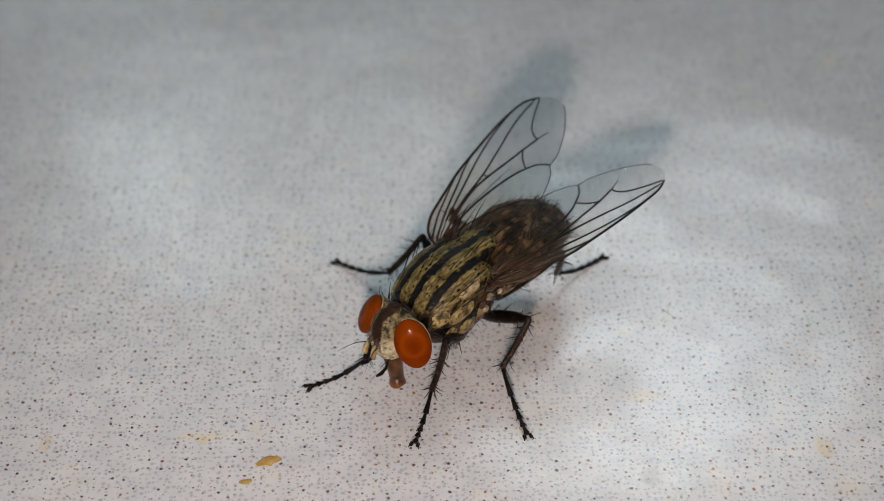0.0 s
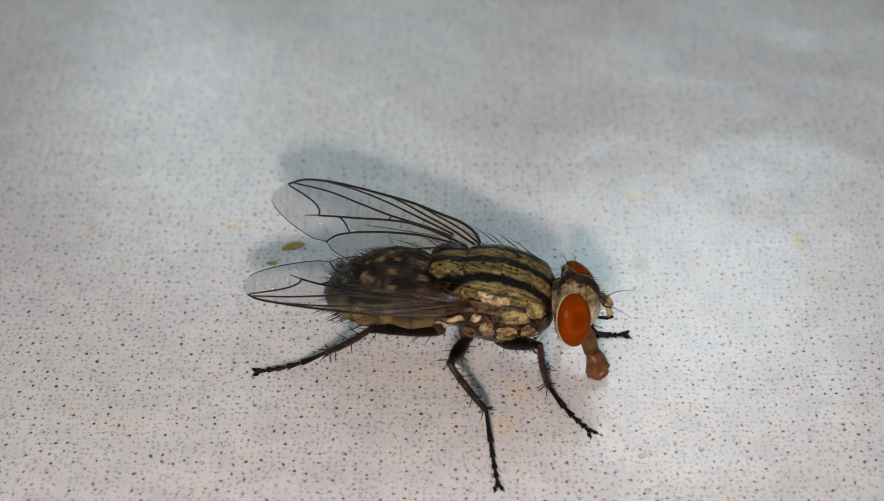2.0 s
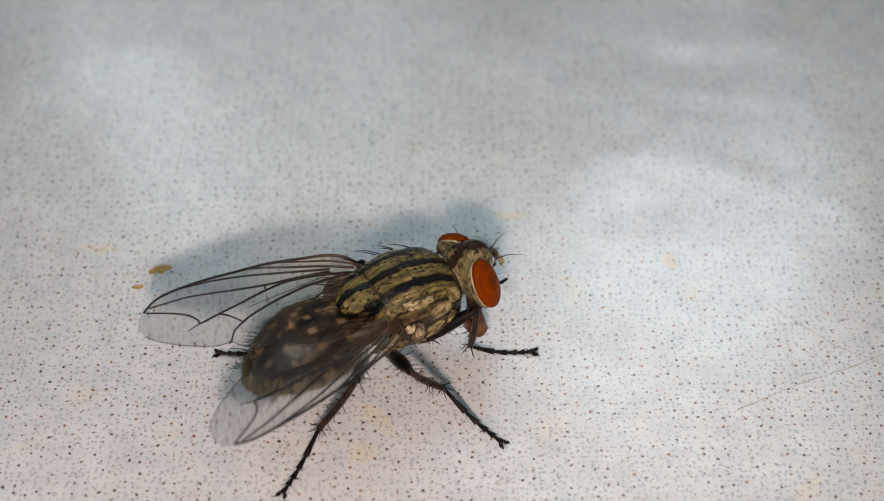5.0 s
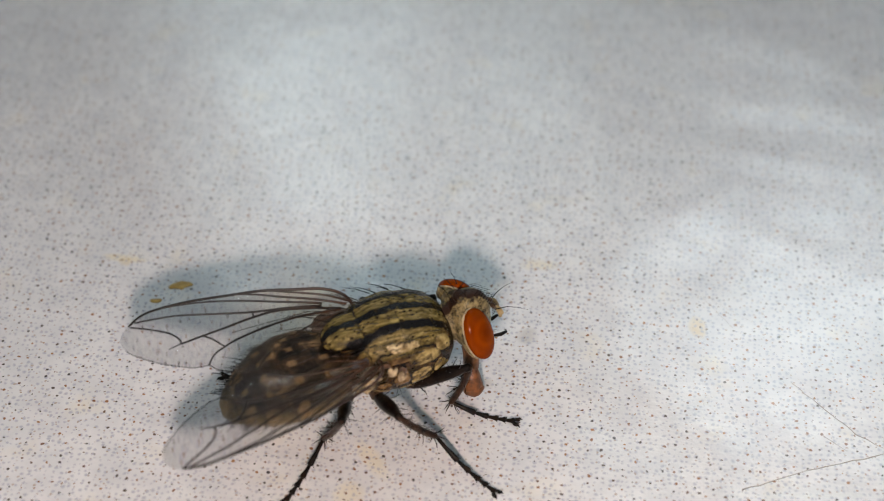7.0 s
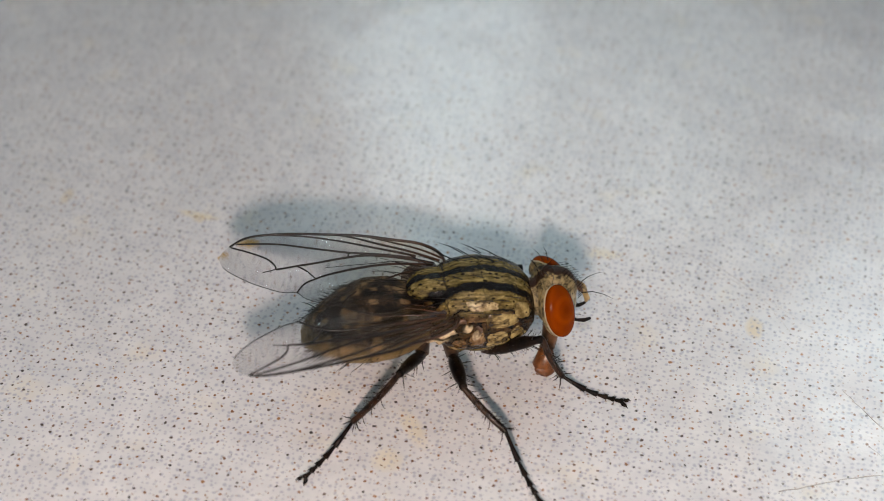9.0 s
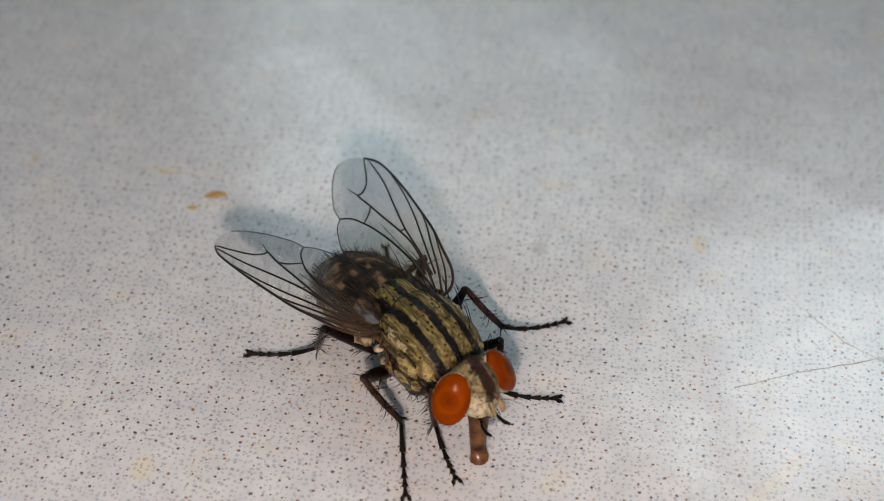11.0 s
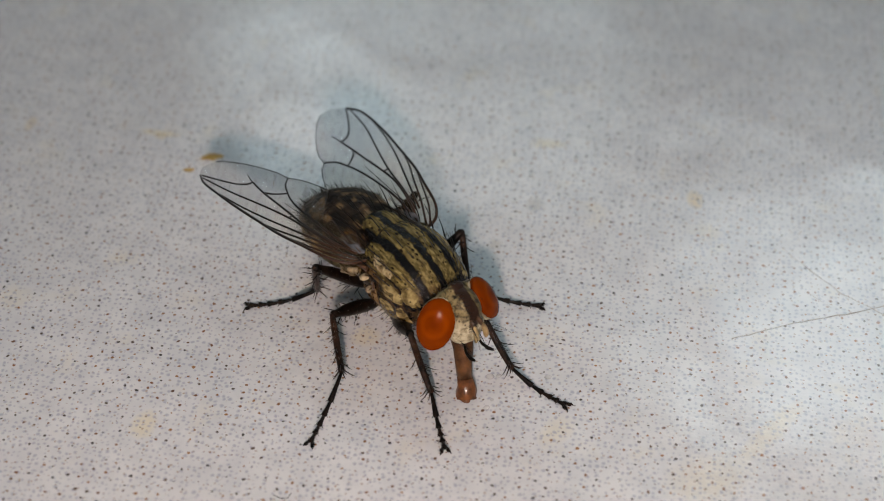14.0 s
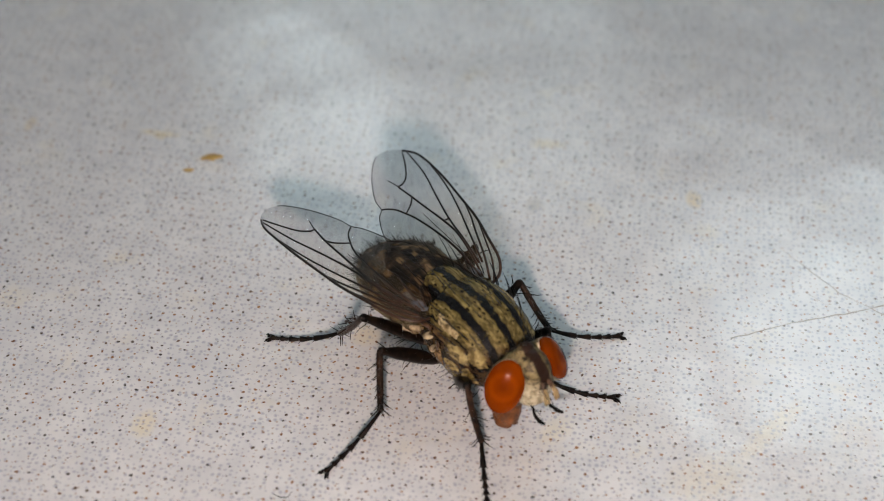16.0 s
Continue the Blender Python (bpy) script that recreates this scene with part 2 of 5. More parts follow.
def dusted(name, dark, low, high):
    """Pollen-dusted cuticle: combed grain, black pits and a fine sheen."""
    m, nodes, links, b = mat(name)
    c = nodes.new("ShaderNodeTexCoord").outputs["Object"]
    grain = ramp(nodes, [(0.30, dark), (0.44, low), (0.64, high)])
    links.new(tex_noise(nodes, links, c, 2600, 5, 0.62), grain.inputs[0])
    pits, _ = dots(nodes, links, c, 0.00017, 0.00004, 0.00002, 0.6, False)
    drawn = nodes.new("ShaderNodeMapping")
    drawn.inputs["Scale"].default_value = (0.4, 1.0, 1.0)
    links.new(c, drawn.inputs["Vector"])
    fold = band(nodes, links, tex_noise(nodes, links, drawn.outputs[0], 1700, 3), 0.46, 0.53, 0.03)
    tone = mix(nodes, links, math_node(nodes, links, "MULTIPLY", fold, 0.75), grain.outputs[0], (0.02, 0.011, 0.005))
    links.new(mix(nodes, links, math_node(nodes, links, "MULTIPLY", pits, 0.9), tone, (0.01, 0.007, 0.004)), b.inputs["Base Color"])
    b.inputs["Roughness"].default_value = 0.2
    b.inputs["Specular IOR Level"].default_value = 0.4
    bump = nodes.new("ShaderNodeBump")
    bump.inputs["Strength"].default_value, bump.inputs["Distance"].default_value = 0.9, 0.0001
    links.new(tex_noise(nodes, links, c, 3600, 4), bump.inputs["Height"])
    links.new(bump.outputs[0], b.inputs["Normal"])
    return m


def vein_material():
    """Red-brown at the wing's root, black-brown further out."""
    m, nodes, links, b = mat("dark_brown_vein")
    c = nodes.new("ShaderNodeTexCoord").outputs["Object"]
    sep = nodes.new("ShaderNodeSeparateXYZ")
    links.new(c, sep.inputs[0])
    root = math_node(nodes, links, "DIVIDE", math_node(nodes, links, "ADD", sep.outputs[0], 0.0030), 0.0026, True)
    n = tex_noise(nodes, links, c, 2400, 3)
    far = mix(nodes, links, n, (0.004, 0.003, 0.0025), (0.018, 0.011, 0.007))
    near = mix(nodes, links, n, (0.016, 0.006, 0.003), (0.085, 0.036, 0.016))
    links.new(mix(nodes, links, root, far, near), b.inputs["Base Color"])
    b.inputs["Roughness"].default_value = 0.35
    b.inputs["Specular IOR Level"].default_value = 0.3
    return m


def abdomen_material():
    m, nodes, links, b = mat("chequered_abdomen")
    c, sep, ay = abs_y(nodes, links)
    ch = tex_noise(nodes, links, c, 1500, 4, 0.5)
    r = ramp(nodes, [(0.42, (0.007, 0.005, 0.004)), (0.55, (0.036, 0.024, 0.014)), (0.68, (0.19, 0.120, 0.060))])
    links.new(ch, r.inputs[0])
    warm = math_node(nodes, links, "DIVIDE", math_node(nodes, links, "SUBTRACT", -0.0015, sep.outputs[2]), 0.0008, True)
    col = mix(nodes, links, math_node(nodes, links, "MULTIPLY", warm, 0.6), r.outputs[0], (0.28, 0.19, 0.07))
    xs = math_node(nodes, links, "ADD", sep.outputs[0], math_node(nodes, links, "MULTIPLY", math_node(nodes, links, "SUBTRACT", ch, 0.5), 0.0006))
    for edge in (-0.0004, -0.0015, -0.0026, -0.0034):
        col = mix(nodes, links, math_node(nodes, links, "MULTIPLY", band(nodes, links, xs, edge - 0.0002, edge, 0.00012), 0.85), col, (0.004, 0.004, 0.004))
    # rows of gold spots along the hind edges of the segments
    wave = math_node(nodes, links, "SINE", math_node(nodes, links, "MULTIPLY", sep.outputs[1], 2 * math.pi / 0.00062))
    wave = math_node(nodes, links, "DIVIDE", math_node(nodes, links, "SUBTRACT", math_node(nodes, links, "ADD", wave, math_node(nodes, links, "MULTIPLY", ch, 1.2)), 0.75), 0.5, True)
    for edge in (-0.0004, -0.0015, -0.0026, -0.0034):
        row = math_node(nodes, links, "MULTIPLY", band(nodes, links, xs, edge + 0.00004, edge + 0.0004, 0.00012), wave)
        col = mix(nodes, links, math_node(nodes, links, "MULTIPLY", row, 0.6), col, (0.23, 0.145, 0.07))
    links.new(col, b.inputs["Base Color"])
    b.inputs["Roughness"].default_value = 0.5
    b.inputs["Specular IOR Level"].default_value = 0.14
    bump = nodes.new("ShaderNodeBump")
    bump.inputs["Strength"].default_value, bump.inputs["Distance"].default_value = 0.9, 0.00007
    links.new(tex_noise(nodes, links, c, 5200, 3), bump.inputs["Height"])
    links.new(bump.outputs[0], b.inputs["Normal"])
    return m


def plain(name, low, high, scale, rough, bump_size=0.00003, specular=0.5):
    m, nodes, links, b = mat(name)
    c = nodes.new("ShaderNodeTexCoord").outputs["Object"]
    n = tex_noise(nodes, links, c, scale, 4)
    r = ramp(nodes, [(0.35, low), (0.68, high)])
    links.new(n, r.inputs[0])
    links.new(r.outputs[0], b.inputs["Base Color"])
    b.inputs["Roughness"].default_value = rough
    b.inputs["Specular IOR Level"].default_value = specular
    bump = nodes.new("ShaderNodeBump")
    bump.inputs["Strength"].default_value, bump.inputs["Distance"].default_value = 0.5, bump_size
    links.new(n, bump.inputs["Height"])
    links.new(bump.outputs[0], b.inputs["Normal"])
    return m


def eye_material():
    m, nodes, links, b = mat("red_brown_compound_eye")
    c = nodes.new("ShaderNodeTexCoord").outputs["Object"]
    sep = nodes.new("ShaderNodeSeparateXYZ")
    links.new(c, sep.inputs[0])
    n = tex_noise(nodes, links, c, 1100, 2)
    col = mix(nodes, links, n, (0.100, 0.0118, 0.0001), (0.215, 0.036, 0.0002))
    # view-dependent pseudopupil fixed in the colour: darker spot, and a paler ring round it
    away = nodes.new("ShaderNodeVectorMath")
    away.operation = "DISTANCE"
    mirrored = nodes.new("ShaderNodeCombineXYZ")
    links.new(sep.outputs[0], mirrored.inputs[0])
    links.new(math_node(nodes, links, "ABSOLUTE", sep.outputs[1]), mirrored.inputs[1])
    links.new(sep.outputs[2], mirrored.inputs[2])
    links.new(mirrored.outputs[0], away.inputs[0])
    away.inputs[1].default_value = (0.00567, 0.00139, -0.00098)
    ring = band(nodes, links, away.outputs["Value"], 0.0003, 0.0006, 0.00012)
    col = mix(nodes, links, math_node(nodes, links, "MULTIPLY", ring, 0.22), col, (0.34, 0.062, 0.0003))
    spot = math_node(nodes, links, "DIVIDE", math_node(nodes, links, "SUBTRACT", 0.00026, away.outputs["Value"]), 0.00018, True)
    col = mix(nodes, links, math_node(nodes, links, "MULTIPLY", spot, 0.4), col, (0.07, 0.010, 0.0002))
    links.new(col, b.inputs["Base Color"])
    b.inputs["Roughness"].default_value = 0.2
    b.inputs["Specular IOR Level"].default_value = 0.05
    v = nodes.new("ShaderNodeTexVoronoi")
    v.inputs["Scale"].default_value = 22000
    links.new(c, v.inputs["Vector"])
    bump = nodes.new("ShaderNodeBump")
    bump.inputs["Strength"].default_value, bump.inputs["Distance"].default_value = 0.15, 0.00001
    links.new(v.outputs["Distance"], bump.inputs["Height"])
    links.new(bump.outputs[0], b.inputs["Normal"])
    return m


def head_material():
    m, nodes, links, b = mat("pale_gold_head")
    c, sep, ay = abs_y(nodes, links)
    wob = math_node(nodes, links, "MULTIPLY", math_node(nodes, links, "SUBTRACT", tex_noise(nodes, links, c, 2500, 3), 0.5), 0.0002)
    dark = band(nodes, links, math_node(nodes, links, "ADD", ay, math_node(nodes, links, "MULTIPLY", wob, 1.6)), -0.001, 0.00025, 0.00006)
    face = math_node(nodes, links, "DIVIDE", math_node(nodes, links, "ADD", sep.outputs[2], 0.0014), 0.0001, True)
    dark = math_node(nodes, links, "MULTIPLY", dark, face)
    grain = ramp(nodes, [(0.38, (0, 0, 0)), (0.58, (1, 1, 1))])
    links.new(tex_noise(nodes, links, c, 4200, 4, 0.65), grain.inputs[0])
    g = grain.outputs[0]
    gold = mix(nodes, links, g, (0.012, 0.008, 0.004), (0.25, 0.19, 0.085))
    white = mix(nodes, links, g, (0.21, 0.17, 0.095), (0.54, 0.48, 0.33))
    front = math_node(nodes, links, "DIVIDE", math_node(nodes, links, "SUBTRACT", -0.0008, sep.outputs[2]), 0.0006, True)
    fore = math_node(nodes, links, "DIVIDE", math_node(nodes, links, "SUBTRACT", sep.outputs[0], 0.0053), 0.0003, True)
    pale = mix(nodes, links, math_node(nodes, links, "MULTIPLY", front, fore), gold, white)
    back = math_node(nodes, links, "DIVIDE", math_node(nodes, links, "SUBTRACT", 0.0052, sep.outputs[0]), 0.0002, True)
    low = math_node(nodes, links, "DIVIDE", math_node(nodes, links, "SUBTRACT", -0.0008, sep.outputs[2]), 0.0005, True)
    nape = mix(nodes, links, g, (0.032, 0.024, 0.011), (0.19, 0.15, 0.072))
    pale = mix(nodes, links, math_node(nodes, links, "MULTIPLY", back, low), pale, nape)
    specks, _ = dots(nodes, links, c, 0.00018, 0.000045, 0.00002, 0.55, False)
    pale = mix(nodes, links, math_node(nodes, links, "MULTIPLY", specks, 0.85), pale, (0.02, 0.012, 0.006))
    links.new(mix(nodes, links, dark, pale, (0.022, 0.008, 0.003)), b.inputs["Base Color"])
    b.inputs["Roughness"].default_value = 0.45
    b.inputs["Specular IOR Level"].default_value = 0.25
    bump = nodes.new("ShaderNodeBump")
    bump.inputs["Strength"].default_value, bump.inputs["Distance"].default_value = 0.7, 0.00006
    links.new(tex_noise(nodes, links, c, 4200, 4), bump.inputs["Height"])
    links.new(bump.outputs[0], b.inputs["Normal"])
    return m


def wing_material():
    m = bpy.data.materials.new("clear_wing_membrane")
    m.use_nodes = True
    nodes, links = m.node_tree.nodes, m.node_tree.links
    nodes.clear()
    out = nodes.new("ShaderNodeOutputMaterial")
    clear = nodes.new("ShaderNodeBsdfTransparent")
    glass = nodes.new("ShaderNodeBsdfRefraction")
    glass.inputs["IOR"].default_value, glass.inputs["Roughness"].default_value = 1.02, 0.0
    glass.inputs["Color"].default_value = (0.86, 0.86, 0.865, 1)
    cx = nodes.new("ShaderNodeTexCoord").outputs["Object"]
    along_wing = nodes.new("ShaderNodeSeparateXYZ")
    links.new(cx, along_wing.inputs[0])
    root = math_node(nodes, links, "DIVIDE", math_node(nodes, links, "ADD", along_wing.outputs[0], 0.0056), 0.0036, True)
    links.new(mix(nodes, links, root, (0.94, 0.94, 0.94), (0.96, 0.92, 0.86)), clear.inputs[0])
    film = nodes.new("ShaderNodeBsdfPrincipled")
    c = nodes.new("ShaderNodeTexCoord").outputs["Object"]
    drawn = nodes.new("ShaderNodeMapping")
    drawn.inputs["Scale"].default_value = (0.16, 1.0, 1.0)
    links.new(c, drawn.inputs["Vector"])
    n = tex_noise(nodes, links, drawn.outputs[0], 2600, 4, 0.6)
    streak = ramp(nodes, [(0.46, (0, 0, 0)), (0.60, (1, 1, 1))])
    links.new(n, streak.inputs[0])
    film.inputs["Roughness"].default_value = 0.14
    links.new(mix(nodes, links, root, (0.50, 0.51, 0.52), (0.46, 0.34, 0.21)), film.inputs["Base Color"])
    bump = nodes.new("ShaderNodeBump")
    bump.inputs["Strength"].default_value, bump.inputs["Distance"].default_value = 0.8, 0.00016
    ripple = nodes.new("ShaderNodeTexWave")
    ripple.inputs["Scale"].default_value, ripple.inputs["Distortion"].default_value = 2600, 3.0
    ripple.inputs["Detail"].default_value, ripple.inputs["Detail Scale"].default_value = 1.0, 0.25
    links.new(c, ripple.inputs["Vector"])
    patchy = ramp(nodes, [(0.48, (0, 0, 0)), (0.62, (1, 1, 1))])
    links.new(tex_noise(nodes, links, c, 700, 2), patchy.inputs[0])
    crimp = math_node(nodes, links, "MULTIPLY", math_node(nodes, links, "MULTIPLY", ripple.outputs["Fac"], patchy.outputs[0]), 0.12)
    links.new(math_node(nodes, links, "ADD", tex_noise(nodes, links, drawn.outputs[0], 1500, 3), crimp), bump.inputs["Height"])
    links.new(bump.outputs[0], film.inputs["Normal"])
    mixer = nodes.new("ShaderNodeMixShader")
    share = math_node(nodes, links, "MULTIPLY", math_node(nodes, links, "MULTIPLY", streak.outputs[0], root), 0.05)
    links.new(math_node(nodes, links, "ADD", share, 0.022), mixer.inputs[0])
    pane = nodes.new("ShaderNodeMixShader")
    links.new(math_node(nodes, links, "MULTIPLY_ADD", root, -0.58), pane.inputs[0])
    pane.inputs[0].links[0].from_node.inputs[2].default_value = 0.6
    links.new(clear.outputs[0], pane.inputs[1])
    links.new(glass.outputs[0], pane.inputs[2])
    links.new(pane.outputs[0], mixer.inputs[1])
    links.new(film.outputs[0], mixer.inputs[2])
    gloss = nodes.new("ShaderNodeBsdfGlossy")
    gloss.inputs["Roughness"].default_value = 0.1
    links.new(bump.outputs[0], gloss.inputs["Normal"])
    sheen = nodes.new("ShaderNodeMixShader")
    sheen.inputs[0].default_value = 0.006
    links.new(mixer.outputs[0], sheen.inputs[1])
    links.new(gloss.outputs[0], sheen.inputs[2])
    links.new(sheen.outputs[0], out.inputs[0])
    return m


GROUND = ground_material()
THORAX = thorax_material()
ABDOMEN = abdomen_material()
EYE = eye_material()
HEAD = head_material()
WING = wing_material()
VEIN = vein_material()
PLATE_GOLD = dusted("olive_gold_plate", (0.014, 0.008, 0.004), (0.13, 0.090, 0.028), (0.37, 0.28, 0.105))
PLATE_CREAM = dusted("cream_plate", (0.03, 0.018, 0.008), (0.20, 0.14, 0.06), (0.48, 0.38, 0.20))
PLATE_BROWN = dusted("brown_plate", (0.012, 0.007, 0.004), (0.10, 0.055, 0.022), (0.28, 0.18, 0.08))
LEG = plain("black_leg_cuticle", (0.0012, 0.001, 0.001), (0.014, 0.008, 0.005), 3200, 0.34, 0.00003, 0.12)
SHIN = plain("brown_black_shin", (0.0015, 0.001, 0.001), (0.042, 0.020, 0.010), 3600, 0.3, 0.00004, 0.2)
RIM = plain("cream_eye_rim", (0.20, 0.16, 0.08), (0.48, 0.42, 0.27), 2500, 0.5)
ROOT = plain("brown_wing_root", (0.02, 0.009, 0.004), (0.12, 0.058, 0.026), 2500, 0.4)
BRISTLE = plain("black_bristle", (0.004, 0.003, 0.003), (0.010, 0.008, 0.007), 2400, 0.4, 0.00003, 0.10)
ANTENNA = plain("tan_antenna", (0.22, 0.14, 0.055), (0.46, 0.33, 0.15), 3000, 0.5)
SNOUT = plain("brown_snout", (0.035, 0.015, 0.006), (0.15, 0.065, 0.024), 2500, 0.35, 0.00003, 0.25)
MOUTH = plain("orange_brown_proboscis", (0.05, 0.015, 0.004), (0.22, 0.078, 0.02), 2500, 0.3)
CALYPTER = plain("cream_calypter", (0.05, 0.03, 0.014), (0.55, 0.42, 0.25), 4200, 0.25)
COXA = plain("dark_brown_hip", (0.008, 0.005, 0.004), (0.07, 0.04, 0.02), 2500, 0.4, 0.00003, 0.2)
VEIL = plain("smoky_calypter", (0.05, 0.045, 0.05), (0.18, 0.16, 0.165), 1800, 0.25)
WALL = plain("white_wall_paint", (0.70, 0.70, 0.69), (0.78, 0.78, 0.77), 30, 0.7, 0.0005)
FRAME = plain("white_window_frame", (0.70, 0.70, 0.70), (0.78, 0.78, 0.78), 30, 0.4, 0.0003)
CASING = plain("black_lamp_casing", (0.02, 0.02, 0.02), (0.04, 0.04, 0.04), 400, 0.5)
SCRATCH = plain("grey_scratch", (0.34, 0.30, 0.26), (0.50, 0.45, 0.40), 2500, 0.5)
DROP = plain("clear_dried_drop", (0.52, 0.51, 0.50), (0.62, 0.61, 0.60), 1500, 0.1)
SPECK = plain("ochre_crumb", (0.35, 0.20, 0.04), (0.55, 0.36, 0.10), 2500, 0.6)


# ---- mesh helpers ----
def part(name, bm, material, parent=None, label=""):
    me = bpy.data.meshes.new(name)
    bmesh.ops.recalc_face_normals(bm, faces=bm.faces)
    bm.to_mesh(me)
    bm.free()
    for p in me.polygons:
        p.use_smooth = True
    me.materials.append(material)
    ob = new(name, me)
    if parent is not None:
        ob.parent = parent
    return tagged(ob, label=label)


def loft(bm, rings, n=28, power=2.3):
    """A closed body from rings along x: x, centre height, half width, height above, height below (mm)."""
    loops = []
    for x, zc, hw, up, down in rings:
        loop = []
        for i in range(n):
            a = 2 * math.pi * i / n
            ca, sa = math.cos(a), math.sin(a)
            cy = math.copysign(abs(ca) ** (2 / power), ca)
            cz = math.copysign(abs(sa) ** (2 / power), sa)
            loop.append(bm.verts.new((x * MM, cy * hw * MM, (zc + cz * (up if sa > 0 else down)) * MM)))
        loops.append(loop)
    for a, b in zip(loops, loops[1:]):
        for i in range(n):
            bm.faces.new((a[i], a[(i + 1) % n], b[(i + 1) % n], b[i]))
    bm.faces.new(loops[0])
    bm.faces.new(loops[-1])


def tube(bm, points, radii, n=8):
    """A round tube through points (mm), with a radius at each."""
    points = [Vector(p) for p in points]
    loops = []
    for i, p in enumerate(points):
        d = (points[min(i + 1, len(points) - 1)] - points[max(i - 1, 0)]).normalized()
        side = d.cross(Vector((0.13, 0.21, 1.0)))
        if side.length < 0.05:
            side = d.cross(Vector((1, 0, 0)))
        side.normalize()
        up = side.cross(d)
        loops.append([bm.verts.new((p + (side * math.cos(2 * math.pi * k / n) + up * math.sin(2 * math.pi * k / n)) * radii[i]) * MM)
                      for k in range(n)])
    for a, b in zip(loops, loops[1:]):
        for k in range(n):
            bm.faces.new((a[k], a[(k + 1) % n], b[(k + 1) % n], b[k]))
    bm.faces.new(loops[0])
    bm.faces.new(loops[-1])


def ellipsoid(bm, centre, semi, turn=None, u=28, v=18):
    m = Matrix.Translation(Vector(centre) * MM) @ (turn or Matrix()) @ Matrix.Diagonal((*[s * MM for s in semi], 1))
    bmesh.ops.create_uvsphere(bm, u_segments=u, v_segments=v, radius=1, matrix=m)


def bristle(bm, root, way, length, width=0.022):
    """A thin tapered hair, slightly bowed (mm)."""
    root, way = Vector(root), Vector(way).normalized()
    mid = root + way * length * 0.55
    tip = root + way * length + Vector((-0.12 * length, 0, -0.05 * length))
    tube(bm, [root - way * 0.05, mid, tip], [width, width * 0.75, width * 0.12], 3)


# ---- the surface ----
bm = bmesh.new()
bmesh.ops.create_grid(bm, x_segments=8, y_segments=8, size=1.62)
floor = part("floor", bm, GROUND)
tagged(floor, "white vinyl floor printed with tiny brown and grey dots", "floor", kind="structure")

# ---- an assumed plain room around it, unseen, to carry the openings ----
def block(bm, x0, x1, y0, y1, z0, z1):
    m = Matrix.Translation(((x0 + x1) / 2, (y0 + y1) / 2, (z0 + z1) / 2)) @ Matrix.Diagonal((x1 - x0, y1 - y0, z1 - z0, 1))
    bmesh.ops.create_cube(bm, size=1, matrix=m)


window_count = 0
for side, holes in OPENINGS.items():
    bm = bmesh.new()
    thick = 0.12
    x = -ROOM if side in ("east", "west") else -ROOM - thick
    end = -x
    for a, b, low, high in sorted(holes):
        block(bm, x, a, ROOM, ROOM + thick, 0, HEIGHT)
        block(bm, a, b, ROOM, ROOM + thick, 0, low)
        block(bm, a, b, ROOM, ROOM + thick, high, HEIGHT)
        x = b
    block(bm, x, end, ROOM, ROOM + thick, 0, HEIGHT)
    wall = part("wall_" + side, bm, WALL)
    for p in wall.data.polygons:
        p.use_smooth = False
    wall.matrix_world = pose(0, 0, 0, 0, 0, WALL_TURN[side])
    tagged(wall, "unseen plain white wall, added to close the room", "wall", kind="structure")
    for a, b, low, high in holes:
        window_count += 1
        bm = bmesh.new()
        w = 0.02
        for box in ((a, b, low, low + w), (a, b, high - w, high), (a, a + w, low + w, high - w), (b - w, b, low + w, high - w)):
            block(bm, box[0], box[1], ROOM + 0.01, ROOM + 0.04, box[2], box[3])
        frame_ob = part("window_%d" % window_count, bm, FRAME)
        frame_ob.matrix_world = pose(0, 0, 0, 0, 0, WALL_TURN[side])
        tagged(frame_ob, "white frame of an unseen window, added for its light", "window", kind="structure")
bm = bmesh.new()
block(bm, -ROOM - 0.12, ROOM + 0.12, -ROOM - 0.12, ROOM + 0.12, HEIGHT, HEIGHT + 0.1)
ceiling = part("ceiling", bm, WALL)
for p in ceiling.data.polygons:
    p.use_smooth = False
tagged(ceiling, "unseen plain white ceiling, added to close the room", "ceiling", kind="structure")

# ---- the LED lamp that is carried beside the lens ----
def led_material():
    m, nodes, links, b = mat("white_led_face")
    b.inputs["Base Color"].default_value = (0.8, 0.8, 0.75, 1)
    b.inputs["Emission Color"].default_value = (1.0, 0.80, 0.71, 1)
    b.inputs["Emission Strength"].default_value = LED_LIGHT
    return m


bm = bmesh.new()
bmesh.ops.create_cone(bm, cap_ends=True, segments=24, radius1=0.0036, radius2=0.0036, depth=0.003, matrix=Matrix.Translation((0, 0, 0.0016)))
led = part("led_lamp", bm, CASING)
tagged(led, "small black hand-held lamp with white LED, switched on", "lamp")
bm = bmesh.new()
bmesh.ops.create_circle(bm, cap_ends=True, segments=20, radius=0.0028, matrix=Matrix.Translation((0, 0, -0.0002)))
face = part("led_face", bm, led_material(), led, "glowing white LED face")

# ---- the fly ----
fly = new("fly")
tagged(fly, "flesh fly with red eyes and striped grey-gold thorax", "fly")

